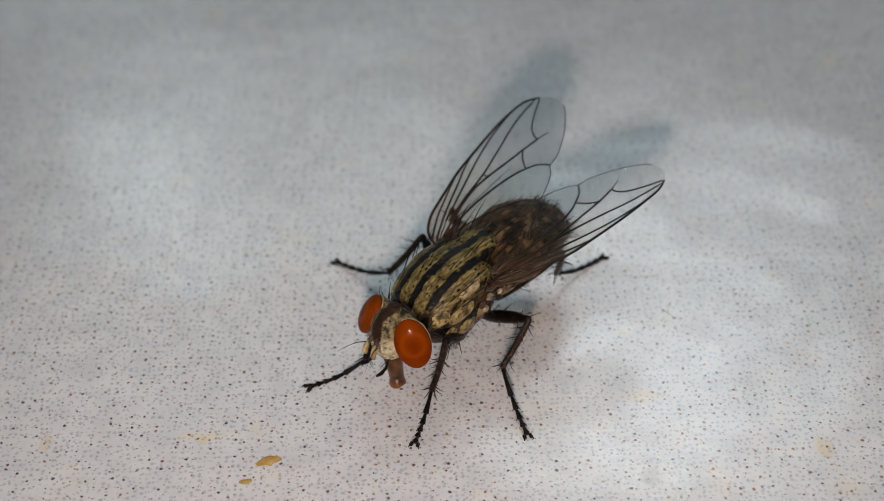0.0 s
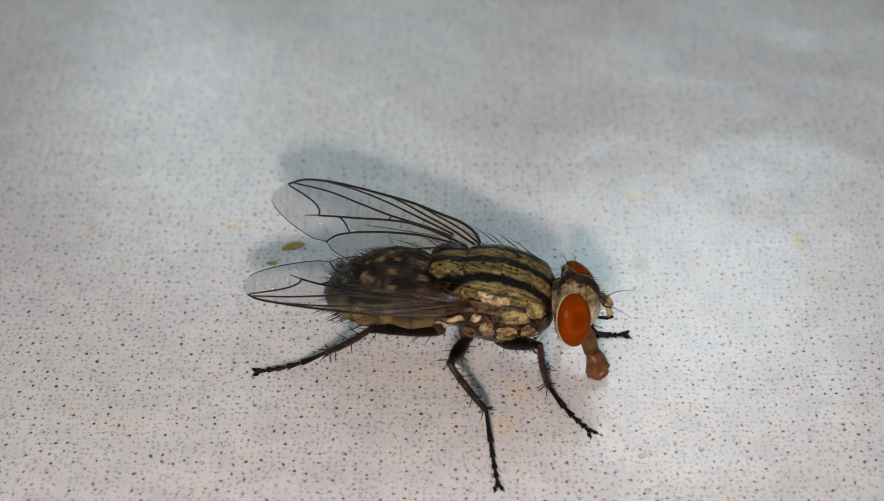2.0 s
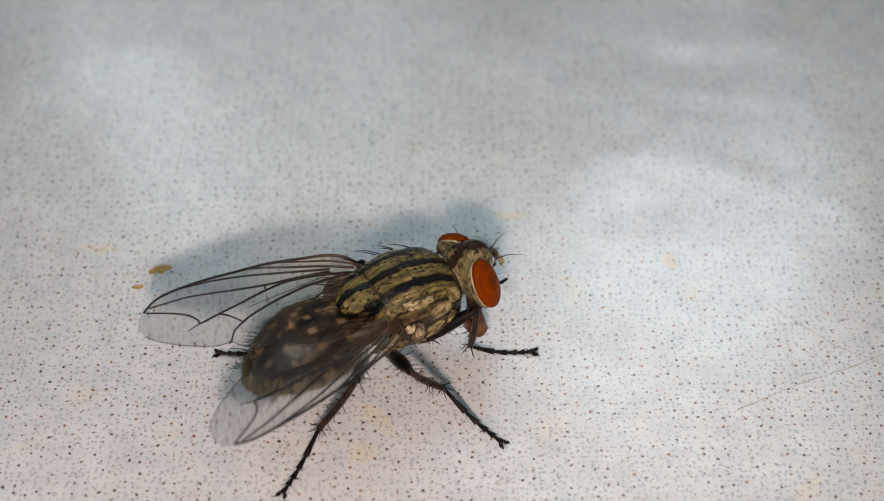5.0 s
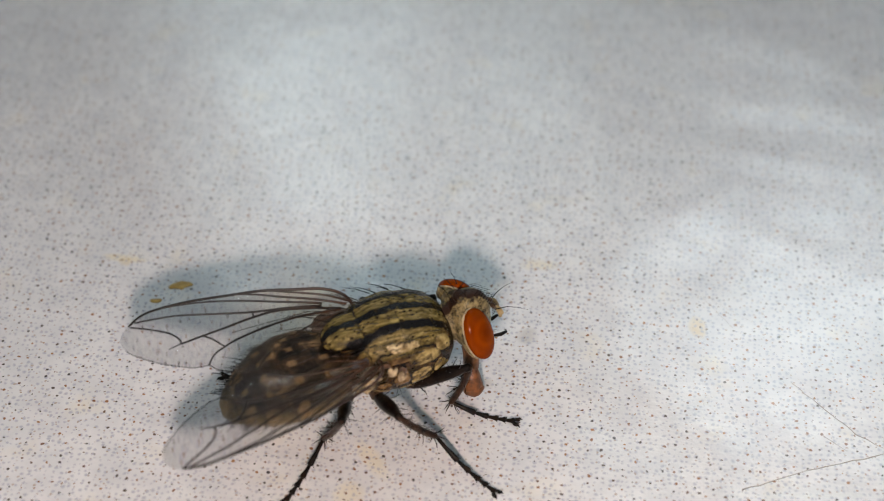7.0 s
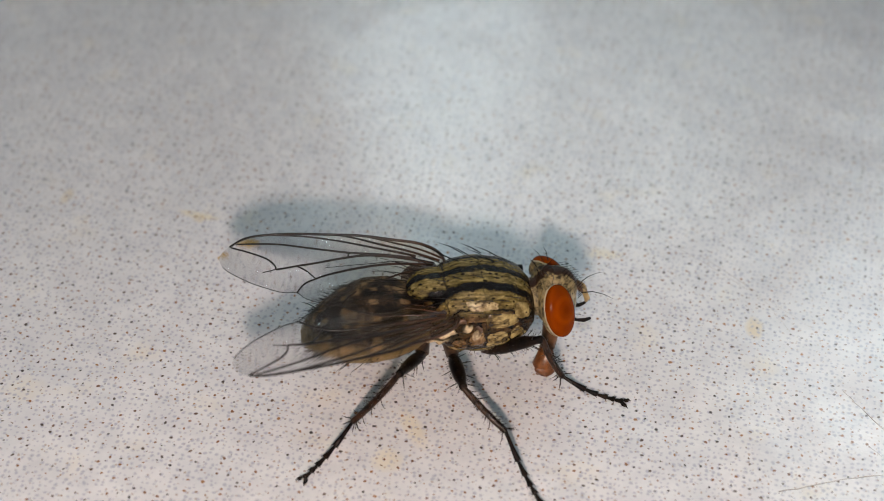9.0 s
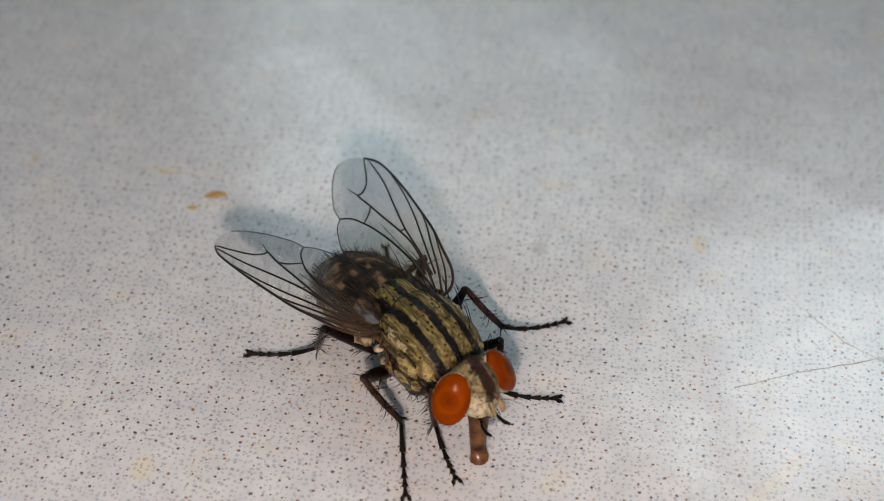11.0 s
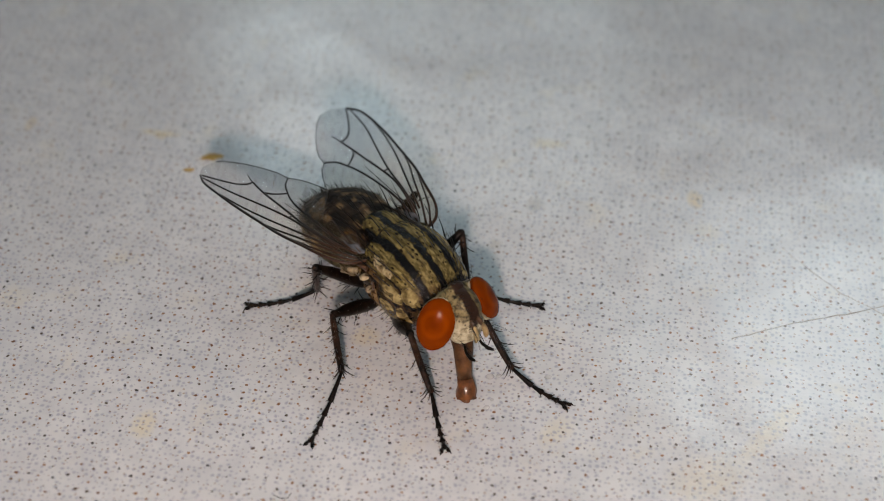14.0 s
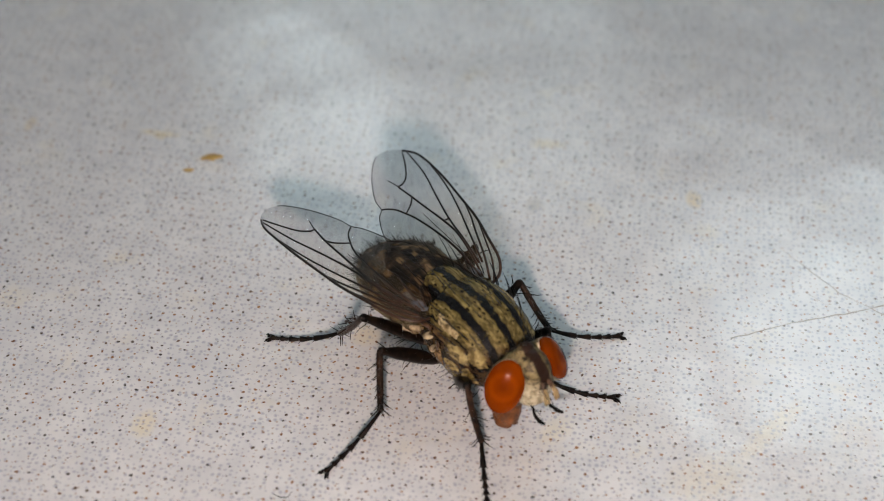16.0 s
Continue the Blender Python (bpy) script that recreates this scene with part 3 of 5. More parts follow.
THORAX_RINGS = [(4.72, -1.7, 0.35, 0.35, 0.4), (4.58, -1.6, 0.92, 0.75, 0.8), (4.25, -1.55, 1.34, 1.12, 1.15), (3.6, -1.5, 1.58, 1.5, 1.5),
                (2.7, -1.5, 1.66, 1.72, 1.7), (1.9, -1.5, 1.62, 1.72, 1.65), (1.4, -1.5, 1.50, 1.58, 1.45), (1.0, -1.55, 1.2, 1.2, 1.2),
                (0.6, -1.65, 0.8, 0.8, 0.9), (0.2, -1.8, 0.4, 0.4, 0.5)]
bm = bmesh.new()
loft(bm, THORAX_RINGS)
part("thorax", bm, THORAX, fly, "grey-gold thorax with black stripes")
bm = bmesh.new()
loft(bm, [(1.75, -0.44, 0.80, 0.36, 0.4), (1.40, -0.42, 0.82, 0.43, 0.4), (1.10, -0.40, 0.82, 0.43, 0.34), (0.75, -0.39, 0.77, 0.42, 0.3), (0.40, -0.40, 0.66, 0.38, 0.28),
          (0.14, -0.43, 0.48, 0.28, 0.32), (0.0, -0.46, 0.28, 0.15, 0.18), (-0.06, -0.48, 0.12, 0.06, 0.08)])
part("scutellum", bm, THORAX, fly)
bm = bmesh.new()
loft(bm, [(0.7, -1.9, 0.9, 0.8, 0.8), (0.2, -1.85, 1.35, 1.1, 1.1), (-0.6, -1.8, 1.68, 1.32, 1.35), (-1.5, -1.85, 1.74, 1.36, 1.4),
          (-2.4, -2.0, 1.55, 1.2, 1.22), (-3.2, -2.2, 1.15, 0.9, 0.9), (-3.75, -2.4, 0.68, 0.55, 0.55), (-4.0, -2.5, 0.25, 0.22, 0.22)], power=2.1)
part("abdomen", bm, ABDOMEN, fly, "dark chequered abdomen with gold patches")


def thorax_point(x, a):
    """A point of the thorax's surface and the way out of it: x (mm), angle from the side (degrees)."""
    for p, q in zip(THORAX_RINGS, THORAX_RINGS[1:]):
        if q[0] <= x <= p[0]:
            break
    k = (p[0] - x) / (p[0] - q[0])
    _, zc, hw, up, down = [i + (j - i) * k for i, j in zip(p, q)]
    ca, sa = math.cos(radians(a)), math.sin(radians(a))
    y = math.copysign(abs(ca) ** (2 / 2.3), ca) * hw
    z = math.copysign(abs(sa) ** (2 / 2.3), sa) * (up if sa > 0 else down)
    return Vector((x, y, zc + z)), Vector((0, y / hw ** 2, z / up ** 2)).normalized()


def side_plate(side, x, a, hx, ha, turn, bulge, material, label):
    """A bulging plate on the flank, sunk along its edge."""
    bm = bmesh.new()
    n, rings = 22, 5
    ct, st = math.cos(radians(turn)), math.sin(radians(turn))
    loops = []
    for i in range(rings + 1):
        r = max(i / rings, 0.04)
        loop = []
        for k in range(n):
            t = 2 * math.pi * k / n
            u, v = math.copysign(abs(math.cos(t)) ** 0.75, math.cos(t)) * r, math.copysign(abs(math.sin(t)) ** 0.75, math.sin(t)) * r
            w = 1 + 0.34 * noise.noise(Vector((math.cos(t) * 1.6 + x * 3, math.sin(t) * 1.6, a)))
            u, v = u * hx * w, v * ha * w / 35
            spot, out = thorax_point(x + u * ct - v * st, a + (u * st + v * ct) * 35)
            ripple = 0.02 * noise.noise(Vector((spot.x * 4, spot.z * 4, 2.0)))
            spot += out * (bulge * (1 - r ** 3) + ripple - 0.035 * r ** 4)
            loop.append(bm.verts.new(Vector((spot.x, spot.y * side, spot.z)) * MM))
        loops.append(loop)
    bm.faces.new(loops[0])
    for p, q in zip(loops, loops[1:]):
        for k in range(n):
            bm.faces.new((p[k], p[(k + 1) % n], q[(k + 1) % n], q[k]))
    part("side_plate", bm, material, fly, label)


for side in (1, -1):
    side_plate(side, 4.08, 27, 0.36, 17, 0, 0.06, PLATE_GOLD, "pale gold shoulder lobe")
    side_plate(side, 2.55, 36, 0.66, 8, -4, 0.05, PLATE_CREAM, "cream strip above the wing root")
    side_plate(side, 3.25, 14, 0.66, 12, -8, 0.05, PLATE_GOLD, "gold side plate")
    side_plate(side, 3.88, -16, 0.33, 18, 18, 0.05, PLATE_GOLD, "gold side plate")
    side_plate(side, 3.12, -20, 0.47, 19, 8, 0.05, PLATE_GOLD, "gold side plate")
    side_plate(side, 2.35, -12, 0.36, 14, 0, 0.06, PLATE_BROWN, "brown side plate")
    side_plate(side, 2.62, -52, 0.66, 16, 6, 0.06, PLATE_GOLD, "gold lower side plate")
    side_plate(side, 1.72, -24, 0.32, 16, -12, 0.05, PLATE_BROWN, "brown side plate")
    side_plate(side, 1.62, -50, 0.40, 14, -8, 0.06, PLATE_CREAM, "cream lower side plate")

bm = bmesh.new()
ellipsoid(bm, (5.08, 0, -1.3), (0.42, 1.26, 1.0), u=40, v=26)
ellipsoid(bm, (5.48, 0, -1.18), (0.86, 0.72, 1.0), u=40, v=26)
ellipsoid(bm, (5.72, 0, -1.68), (0.62, 0.76, 0.8), u=32, v=20)
ellipsoid(bm, (5.2, 0, -0.26), (0.26, 0.32, 0.18), u=16, v=10)
EYE_CENTRE = Vector((5.465, 1.129, -1.232))
EYE_LEAN = {side: Matrix.Rotation(radians(52.8 * side), 4, "Z") @ Matrix.Rotation(radians(9.5 * side), 4, "X") @ Matrix.Rotation(radians(-27.8), 4, "Y") for side in (1, -1)}
for side in (1, -1):
    outward = EYE_LEAN[side].to_3x3() @ Vector((1, 0, 0))
    ellipsoid(bm, Vector((EYE_CENTRE.x, EYE_CENTRE.y * side, EYE_CENTRE.z)) - outward * 0.22, (0.33, 0.685, 1.0), EYE_LEAN[side], 36, 24)
for v in bm.verts:
    v.co += v.co.normalized() * 0.03 * MM * noise.noise(v.co * 5200)
tube(bm, [(4.4, 0, -1.5), (5.0, 0, -1.4)], [0.6, 0.85], 14)
head = part("head", bm, HEAD, fly, "pale gold head with dark brown forehead stripe")
head.location = (0.0, -0.04 * MM, 0.0)
for side in (1, -1):
    lean = EYE_LEAN[side]
    centre = Vector((EYE_CENTRE.x, EYE_CENTRE.y * side, EYE_CENTRE.z))
    bm = bmesh.new()
    ellipsoid(bm, centre, (0.38, 0.687, 1.0), lean, 48, 32)
    part("eye", bm, EYE, head, "glossy orange-red compound eye")
    bm = bmesh.new()
    ring = [centre + lean.to_3x3() @ Vector((-0.12, 0.668 * math.cos(k * math.pi / 24), 0.972 * math.sin(k * math.pi / 24))) for k in range(49)]
    tube(bm, ring, [0.032 + 0.008 * math.sin(k * 1.7) for k in range(49)], 7)
    part("eye_rim", bm, RIM, head, "thin cream rim round the eye")
    bm = bmesh.new()
    tube(bm, [(6.16, 0.13 * side, -0.96), (6.38, 0.15 * side, -1.08), (6.5, 0.18 * side, -1.22)], [0.06, 0.1, 0.09], 10)
    base = part("antenna", bm, ROOT, head, "brown base of the antenna")
    bm = bmesh.new()
    tube(bm, [(6.48, 0.18 * side, -1.14), (6.62, 0.2 * side, -1.34), (6.70, 0.22 * side, -1.58), (6.67, 0.23 * side, -1.74)], [0.06, 0.105, 0.115, 0.06], 12)
    part("antenna_club", bm, ANTENNA, base, "pale yellow end of the antenna")
    bm = bmesh.new()
    tube(bm, [(6.46, 0.24 * side, -1.26), (6.85, 0.42 * side, -1.10), (7.2, 0.58 * side, -1.12), (7.55, 0.74 * side, -1.24)], [0.026, 0.018, 0.011, 0.005], 4)
    part("arista", bm, BRISTLE, head)
    bm = bmesh.new()
    tube(bm, [(6.05, 0.3 * side, -2.25), (6.3, 0.38 * side, -2.5), (6.6, 0.42 * side, -2.52), (6.85, 0.44 * side, -2.42)], [0.04, 0.06, 0.08, 0.05], 7)
    part("palp", bm, LEG, head, "black mouth palp")
    bm = bmesh.new()
    rng = random.Random(5)
    for i in range(13):
        z = -0.25 - 0.11 * i
        x = 5.68 + 0.70 * math.sin(min(1.0, i / 9) * 1.4)
        bristle(bm, (x, 0.27 * side, z + 0.12), (0.8, -0.45 * side, 0.5), rng.uniform(0.24, 0.42), 0.014)
    bristle(bm, (5.1, 0.35 * side, -0.1), (-0.5, 0.35 * side, 0.9), 0.7, 0.02)
    bristle(bm, (5.3, 0.55 * side, -0.16), (-0.2, 0.5 * side, 1.0), 0.55, 0.02)
    bristle(bm, (5.2, 0.12 * side, -0.02), (0.8, 0.25 * side, 0.7), 0.5, 0.018)
    bristle(bm, (6.05, 0.42 * side, -2.12), (1.0, -0.2 * side, -0.4), 0.7, 0.022)
    bristle(bm, (6.0, 0.48 * side, -1.95), (1.0, 0.1 * side, -0.5), 0.4, 0.014)
    for i in range(26):
        bristle(bm, (5.75 + rng.uniform(-0.1, 0.25), rng.uniform(0.36, 0.62) * side, rng.uniform(-1.9, -0.5)), (0.9, 0.2 * side, rng.uniform(-0.5, 0.3)), rng.uniform(0.08, 0.16), 0.008)
    for i in range(16):
        bristle(bm, (5.0 + rng.uniform(-0.1, 0.5), rng.uniform(0.5, 1.0) * side, -2.1 - rng.uniform(0, 0.2)), (0.2, 0.3 * side, -1), rng.uniform(0.2, 0.4), 0.010)
    for i in range(22):
        a = rng.uniform(-0.4, 1.9)
        bristle(bm, (4.86, math.sin(a) * 1.3 * side, -1.27 + math.cos(a) * 0.95), (-0.6, math.sin(a) * side, math.cos(a)), rng.uniform(0.1, 0.22), 0.010)
    part("head_bristles", bm, BRISTLE, head)

bm = bmesh.new()
tube(bm, [(5.6, -0.1, -2.0), (5.64, -0.24, -2.5), (5.66, -0.48, -3.05), (5.68, -0.68, -3.55)], [0.44, 0.38, 0.32, 0.29], 14)
proboscis = part("proboscis", bm, SNOUT, fly, "brown proboscis reaching down to the floor")
bm = bmesh.new()
tube(bm, [(5.67, -0.64, -3.45), (5.7, -0.80, -3.85), (5.73, -0.95, -4.2), (5.74, -1.0, -4.38)], [0.25, 0.34, 0.45, 0.3], 14)
for side in (1, -1):
    ellipsoid(bm, (5.76, -0.98 + 0.15 * side, -4.25), (0.40, 0.28, 0.24), u=16, v=10)
for v in bm.verts:
    v.co += Vector((0.14, 0.14, 0.05)) * MM * noise.noise(v.co * 3000)
part("sponge", bm, MOUTH, proboscis, "orange-brown spongy tip")

WING_LENGTH = 8.23
OUTLINE = [(0, 0.0), (0.4, -0.58), (1.2, -0.80), (2.4, -0.68), (3.45, -0.55), (4.5, -0.29), (5.9, 0.09), (7.03, 0.50), (7.62, 0.82), (8.0, 1.25), (8.2, 1.72),
           (8.1, 2.15), (7.7, 2.5), (6.9, 2.78), (6.2, 2.9), (5.5, 2.95), (4.98, 2.84), (4.6, 3.0), (4.0, 3.06), (3.4, 3.02), (2.7, 2.8), (1.9, 2.3), (1.1, 1.6),
           (0.5, 0.9), (0.0, 0.4)]
# costa, subcosta, radial veins, media with its elbow, cubital and anal veins, cross-veins
VEINS = [([(0, 0.0), (0.4, -0.54), (1.2, -0.76), (2.4, -0.64), (3.45, -0.51), (4.5, -0.25), (5.9, 0.13), (7.03, 0.54), (7.62, 0.86), (8.0, 1.29)], 0.066),
         ([(0.2, -0.30), (1.2, -0.50), (2.4, -0.53), (3.33, -0.53)], 0.046),
         ([(0.3, -0.16), (1.5, -0.28), (2.8, -0.30), (3.6, -0.33), (4.5, -0.28)], 0.052),
         ([(1.2, -0.12), (3.0, -0.04), (4.3, 0.02), (5.6, 0.18), (7.03, 0.52)], 0.046),
         ([(1.2, 0.0), (2.4, 0.22), (3.64, 0.50), (5.0, 0.66), (6.4, 0.80), (7.8, 1.13)], 0.05),
         ([(0.5, 0.05), (1.6, 0.15), (2.8, 0.38), (3.7, 0.76), (4.5, 1.15), (5.34, 1.55), (5.8, 1.80), (6.03, 1.91), (6.12, 1.74), (6.5, 1.50), (7.2, 1.37), (7.93, 1.31)], 0.05),
         ([(0.5, 0.1), (1.8, 0.50), (2.8, 0.92), (3.6, 1.32), (4.2, 1.70), (4.5, 1.98), (4.82, 2.35), (4.97, 2.82)], 0.052),
         ([(0.4, 0.2), (1.3, 0.72), (2.3, 1.50), (3.0, 2.30), (3.3, 2.98)], 0.042),
         ([(3.64, 0.50), (3.60, 0.72)], 0.04),
         ([(5.34, 1.55), (4.95, 1.68), (4.5, 1.98)], 0.042),
         ([(6.03, 1.91), (6.45, 2.22)], 0.024),
         ([(0.4, 0.3), (1.0, 1.05), (1.6, 1.85), (1.9, 2.28)], 0.028),
         ([(1.6, 0.30), (2.6, 0.72), (3.4, 1.02), (4.3, 1.36)], 0.018)]
WING_LEAN = math.atan2(1.5, 8.08)


def wing_point(u, v, side, lift=0.0):
    """Wing space: -x along the wing to its tip, y towards the body for the trailing edge."""
    a = u * math.cos(WING_LEAN) + v * math.sin(WING_LEAN)
    b = v * math.cos(WING_LEAN) - u * math.sin(WING_LEAN)
    camber = 0.10 * math.sin(min(1, max(0, u / 8.2)) * math.pi) + 0.05 * math.sin(v * 3.0) * min(1, u / 2)
    return (-a, -side * b, camber + lift)


def make_wing(side):
    bm = bmesh.new()
    edge = [Vector((u, v)) for u, v in OUTLINE]
    fine = []
    for i, p in enumerate(edge):
        q, o, r = edge[(i + 1) % len(edge)], edge[i - 1], edge[(i + 2) % len(edge)]
        for k in range(4):
            s = k / 4
            fine.append(0.5 * (2 * p + (q - o) * s + (2 * o - 5 * p + 4 * q - r) * s * s + (3 * p - o - 3 * q + r) * s ** 3))
    half = len(fine) // 2
    lead = fine[:half]
    trail = [fine[-i] for i in range(half)]
    rows = 7
    for lift in (-0.006, 0.006):
        grid = [[bm.verts.new(Vector(wing_point(*(a.lerp(b, j / rows)), side, lift)) * MM) for j in range(rows + 1)] for a, b in zip(lead, trail)]
        for g, h in zip(grid, grid[1:]):
            for j in range(rows):
                bm.faces.new((g[j], g[j + 1], h[j + 1], h[j]))
    bmesh.ops.remove_doubles(bm, verts=bm.verts, dist=1e-7)
    wing = part("wing", bm, WING, fly, "clear grey wing with dark veins")
    bm = bmesh.new()
    rim = [wing_point(p.x, p.y, side) for p in fine[half - 4:] + fine[:1]]
    tube(bm, rim, [0.019] * len(rim), 4)
    part("wing_edge", bm, VEIN, wing)
    for line, radius in VEINS:
        bm = bmesh.new()
        pts = [Vector((u, v)) for u, v in line]
        dense = []
        for i in range(len(pts) - 1):
            p, q = pts[i], pts[i + 1]
            o, r = pts[max(i - 1, 0)], pts[min(i + 2, len(pts) - 1)]
            for k in range(4):
                s = k / 4
                dense.append(0.5 * (2 * p + (q - o) * s + (2 * o - 5 * p + 4 * q - r) * s * s + (3 * p - o - 3 * q + r) * s ** 3))
        dense.append(pts[-1])
        tube(bm, [wing_point(p.x, p.y, side) for p in dense],
             [radius * (1.0 - 0.38 * i / len(dense)) for i in range(len(dense))], 5)
        part("vein", bm, VEIN, wing)
    return wing


wings = {side: make_wing(side) for side in (1, -1)}
WING_ROOT = Vector((1.63, 1.32, -0.73))

# cream lobes, stalks and sclerites at the wing roots
for side in (1, -1):
    for centre, semi, tilt, material in (((0.55, 1.16, -0.82), (0.70, 0.42, 0.05), 26, VEIL), ((0.9, 1.72, -1.5), (0.45, 0.36, 0.05), 35, CALYPTER),
                                         ((1.5, 1.5, -0.98), (0.5, 0.17, 0.13), 10, ROOT), ((1.95, 1.74, -1.12), (0.2, 0.12, 0.1), 0, CALYPTER), ((2.25, 1.8, -1.5), (0.17, 0.1, 0.13), 0, CALYPTER),
                                         ((1.3, 1.72, -1.28), (0.3, 0.1, 0.09), 0, CALYPTER), ((2.3, 1.68, -1.36), (0.2, 0.09, 0.15), 0, ROOT)):
        bm = bmesh.new()
        ellipsoid(bm, (centre[0], centre[1] * side, centre[2]), semi, Euler((radians(tilt * side), radians(-8), radians(14 * side))).to_matrix().to_4x4(), 24, 14)
        for v in bm.verts:
            v.co += Vector((0.14, 0.10, 0.10)) * MM * (noise.noise(v.co * 3200) + 0.5 * noise.noise(v.co * 7000))
        part("wing_root" if material is ROOT else "calypter", bm, material, fly, "" if material is ROOT else "cream wing-root lobe")

# bristles of the thorax, scutellum and abdomen
rng = random.Random(11)
bm = bmesh.new()
for side in (1, -1):
    for x, y, z, length in ((0.1, 0.3, -0.25, 1.0), (0.35, 0.75, -0.25, 1.1), (0.8, 1.05, -0.2, 1.0), (1.3, 0.5, 0.2, 0.7), (1.9, 0.5, 0.25, 0.6), (1.5, 1.2, -0.05, 0.8),
                            (2.2, 1.3, -0.1, 0.7), (2.9, 1.35, -0.2, 0.6), (3.5, 1.25, -0.35, 0.6), (4.0, 1.0, -0.5, 0.5), (2.5, 1.6, -0.5, 0.6), (3.2, 1.55, -0.7, 0.55),
                            (3.9, 1.3, -0.9, 0.5), (4.2, 1.15, -1.2, 0.45), (2.7, 0.5, 0.22, 0.45), (3.4, 0.45, 0.02, 0.4), (1.8, 1.6, -0.6, 0.7)):
        bristle(bm, (x, y * side, z - 0.05), (-0.9, 0.25 * side * y, 0.5), length * 1.35, 0.025)
    for x, y, z, length in ((0.0, 0.25, -0.33, 1.7), (0.2, 0.6, -0.33, 1.8), (0.6, 0.95, -0.3, 1.6), (1.1, 1.1, -0.3, 1.3), (0.95, 1.6, -1.0, 1.2), (0.6, 1.7, -1.3, 1.3)):
        bristle(bm, (x, y * side, z), (-1.0, 0.3 * side * y, 0.12), length, 0.021)
    for i in range(330):
        x = rng.uniform(0.3, 4.4)
        a = rng.uniform(0.05, 1.9)
        k = min(range(len(THORAX_RINGS)), key=lambda j: abs(THORAX_RINGS[j][0] - x))
        _, zc, hw, up, down = THORAX_RINGS[k]
        y, z = math.sin(a) * hw * 0.97, zc + math.cos(a) * (up if a < 1.57 else down) * 0.97
        bristle(bm, (x, y * side, z), (-1.0, 0.5 * math.sin(a) * side, 0.45 * math.cos(a)), rng.uniform(0.12, 0.3), 0.009)
    for i in range(26):
        bristle(bm, (rng.uniform(2.0, 4.2), rng.uniform(1.1, 1.5) * side, rng.uniform(-2.6, -1.8)), (rng.uniform(-0.6, 0.3), side, -0.5), rng.uniform(0.3, 0.6), 0.013)
part("thorax_bristles", bm, BRISTLE, fly, "fine black bristles")
bm = bmesh.new()
ABDOMEN_RINGS = [(0.2, -1.85, 1.35, 1.1, 1.1), (-0.6, -1.8, 1.68, 1.32, 1.35), (-1.5, -1.85, 1.74, 1.36, 1.4), (-2.4, -2.0, 1.55, 1.2, 1.22),
                 (-3.2, -2.2, 1.15, 0.9, 0.9), (-3.75, -2.4, 0.68, 0.55, 0.55)]
for i in range(420):
    j = rng.randrange(len(ABDOMEN_RINGS) - 1)
    s = rng.random()
    x, zc, hw, up, down = [p + (q - p) * s for p, q in zip(ABDOMEN_RINGS[j], ABDOMEN_RINGS[j + 1])]
    a = rng.choice((-1, 1)) * rng.uniform(1.1, 3.0)
    y, z = math.sin(a) * hw * 0.98, zc + math.cos(a) * (up if abs(a) < 1.57 else down) * 0.98
    long = rng.random() < 0.04 + 0.22 * (x < -2.6)
    bristle(bm, (x, y, z), (-1.0, 0.8 * math.sin(a), 0.5 * math.cos(a)), rng.uniform(0.5, 0.8) if long else rng.uniform(0.15, 0.35), 0.017 if long else 0.010)
for i in range(260):
    j = rng.randrange(len(ABDOMEN_RINGS) - 1)
    s = rng.random()
    x, zc, hw, up, down = [p + (q - p) * s for p, q in zip(ABDOMEN_RINGS[j], ABDOMEN_RINGS[j + 1])]
    a = rng.uniform(-1.4, 1.4)
    bristle(bm, (x, math.sin(a) * hw * 0.98, zc + math.cos(a) * up * 0.98), (-1.0, 0.3 * math.sin(a), 0.25 * math.cos(a)), rng.uniform(0.2, 0.45), 0.014)
part("abdomen_bristles", bm, BRISTLE, fly, "fine black hairs")

# legs: hip in the body, lengths of femur, tibia and tarsus (mm)
LEGS = {"LF": ((2.84, 1.0, -3.1), 2.43, 2.32, 2.46), "RF": ((2.84, -1.0, -3.1), 2.43, 2.32, 2.46),
        "LM": ((1.54, 0.91, -3.25), 2.71, 2.16, 2.96), "RM": ((1.54, -0.91, -3.25), 2.71, 2.16, 2.96),
        "LH": ((0.47, 0.65, -3.27), 3.16, 2.71, 2.77), "RH": ((0.47, -0.65, -3.27), 3.16, 2.71, 2.77)}
# how the foot turns from the line to the hip, how steeply it rises, how the knee leans (degrees)
LEAN = {"LM": [(0.0, -38), (1.5, -38), (1.9, -85), (2.6, -85), (3.4, -62), (9.2, -62), (11.3, -38), (16.0, -38)],
        "LH": [(0.0, 28), (1.5, 28), (1.9, -25), (9.2, -25), (11.3, 28), (16.0, 28)]}
STANCE = {"F": (7, 8.5, -9), "M": (2, 17, -38), "H": (-1, 13, 28)}


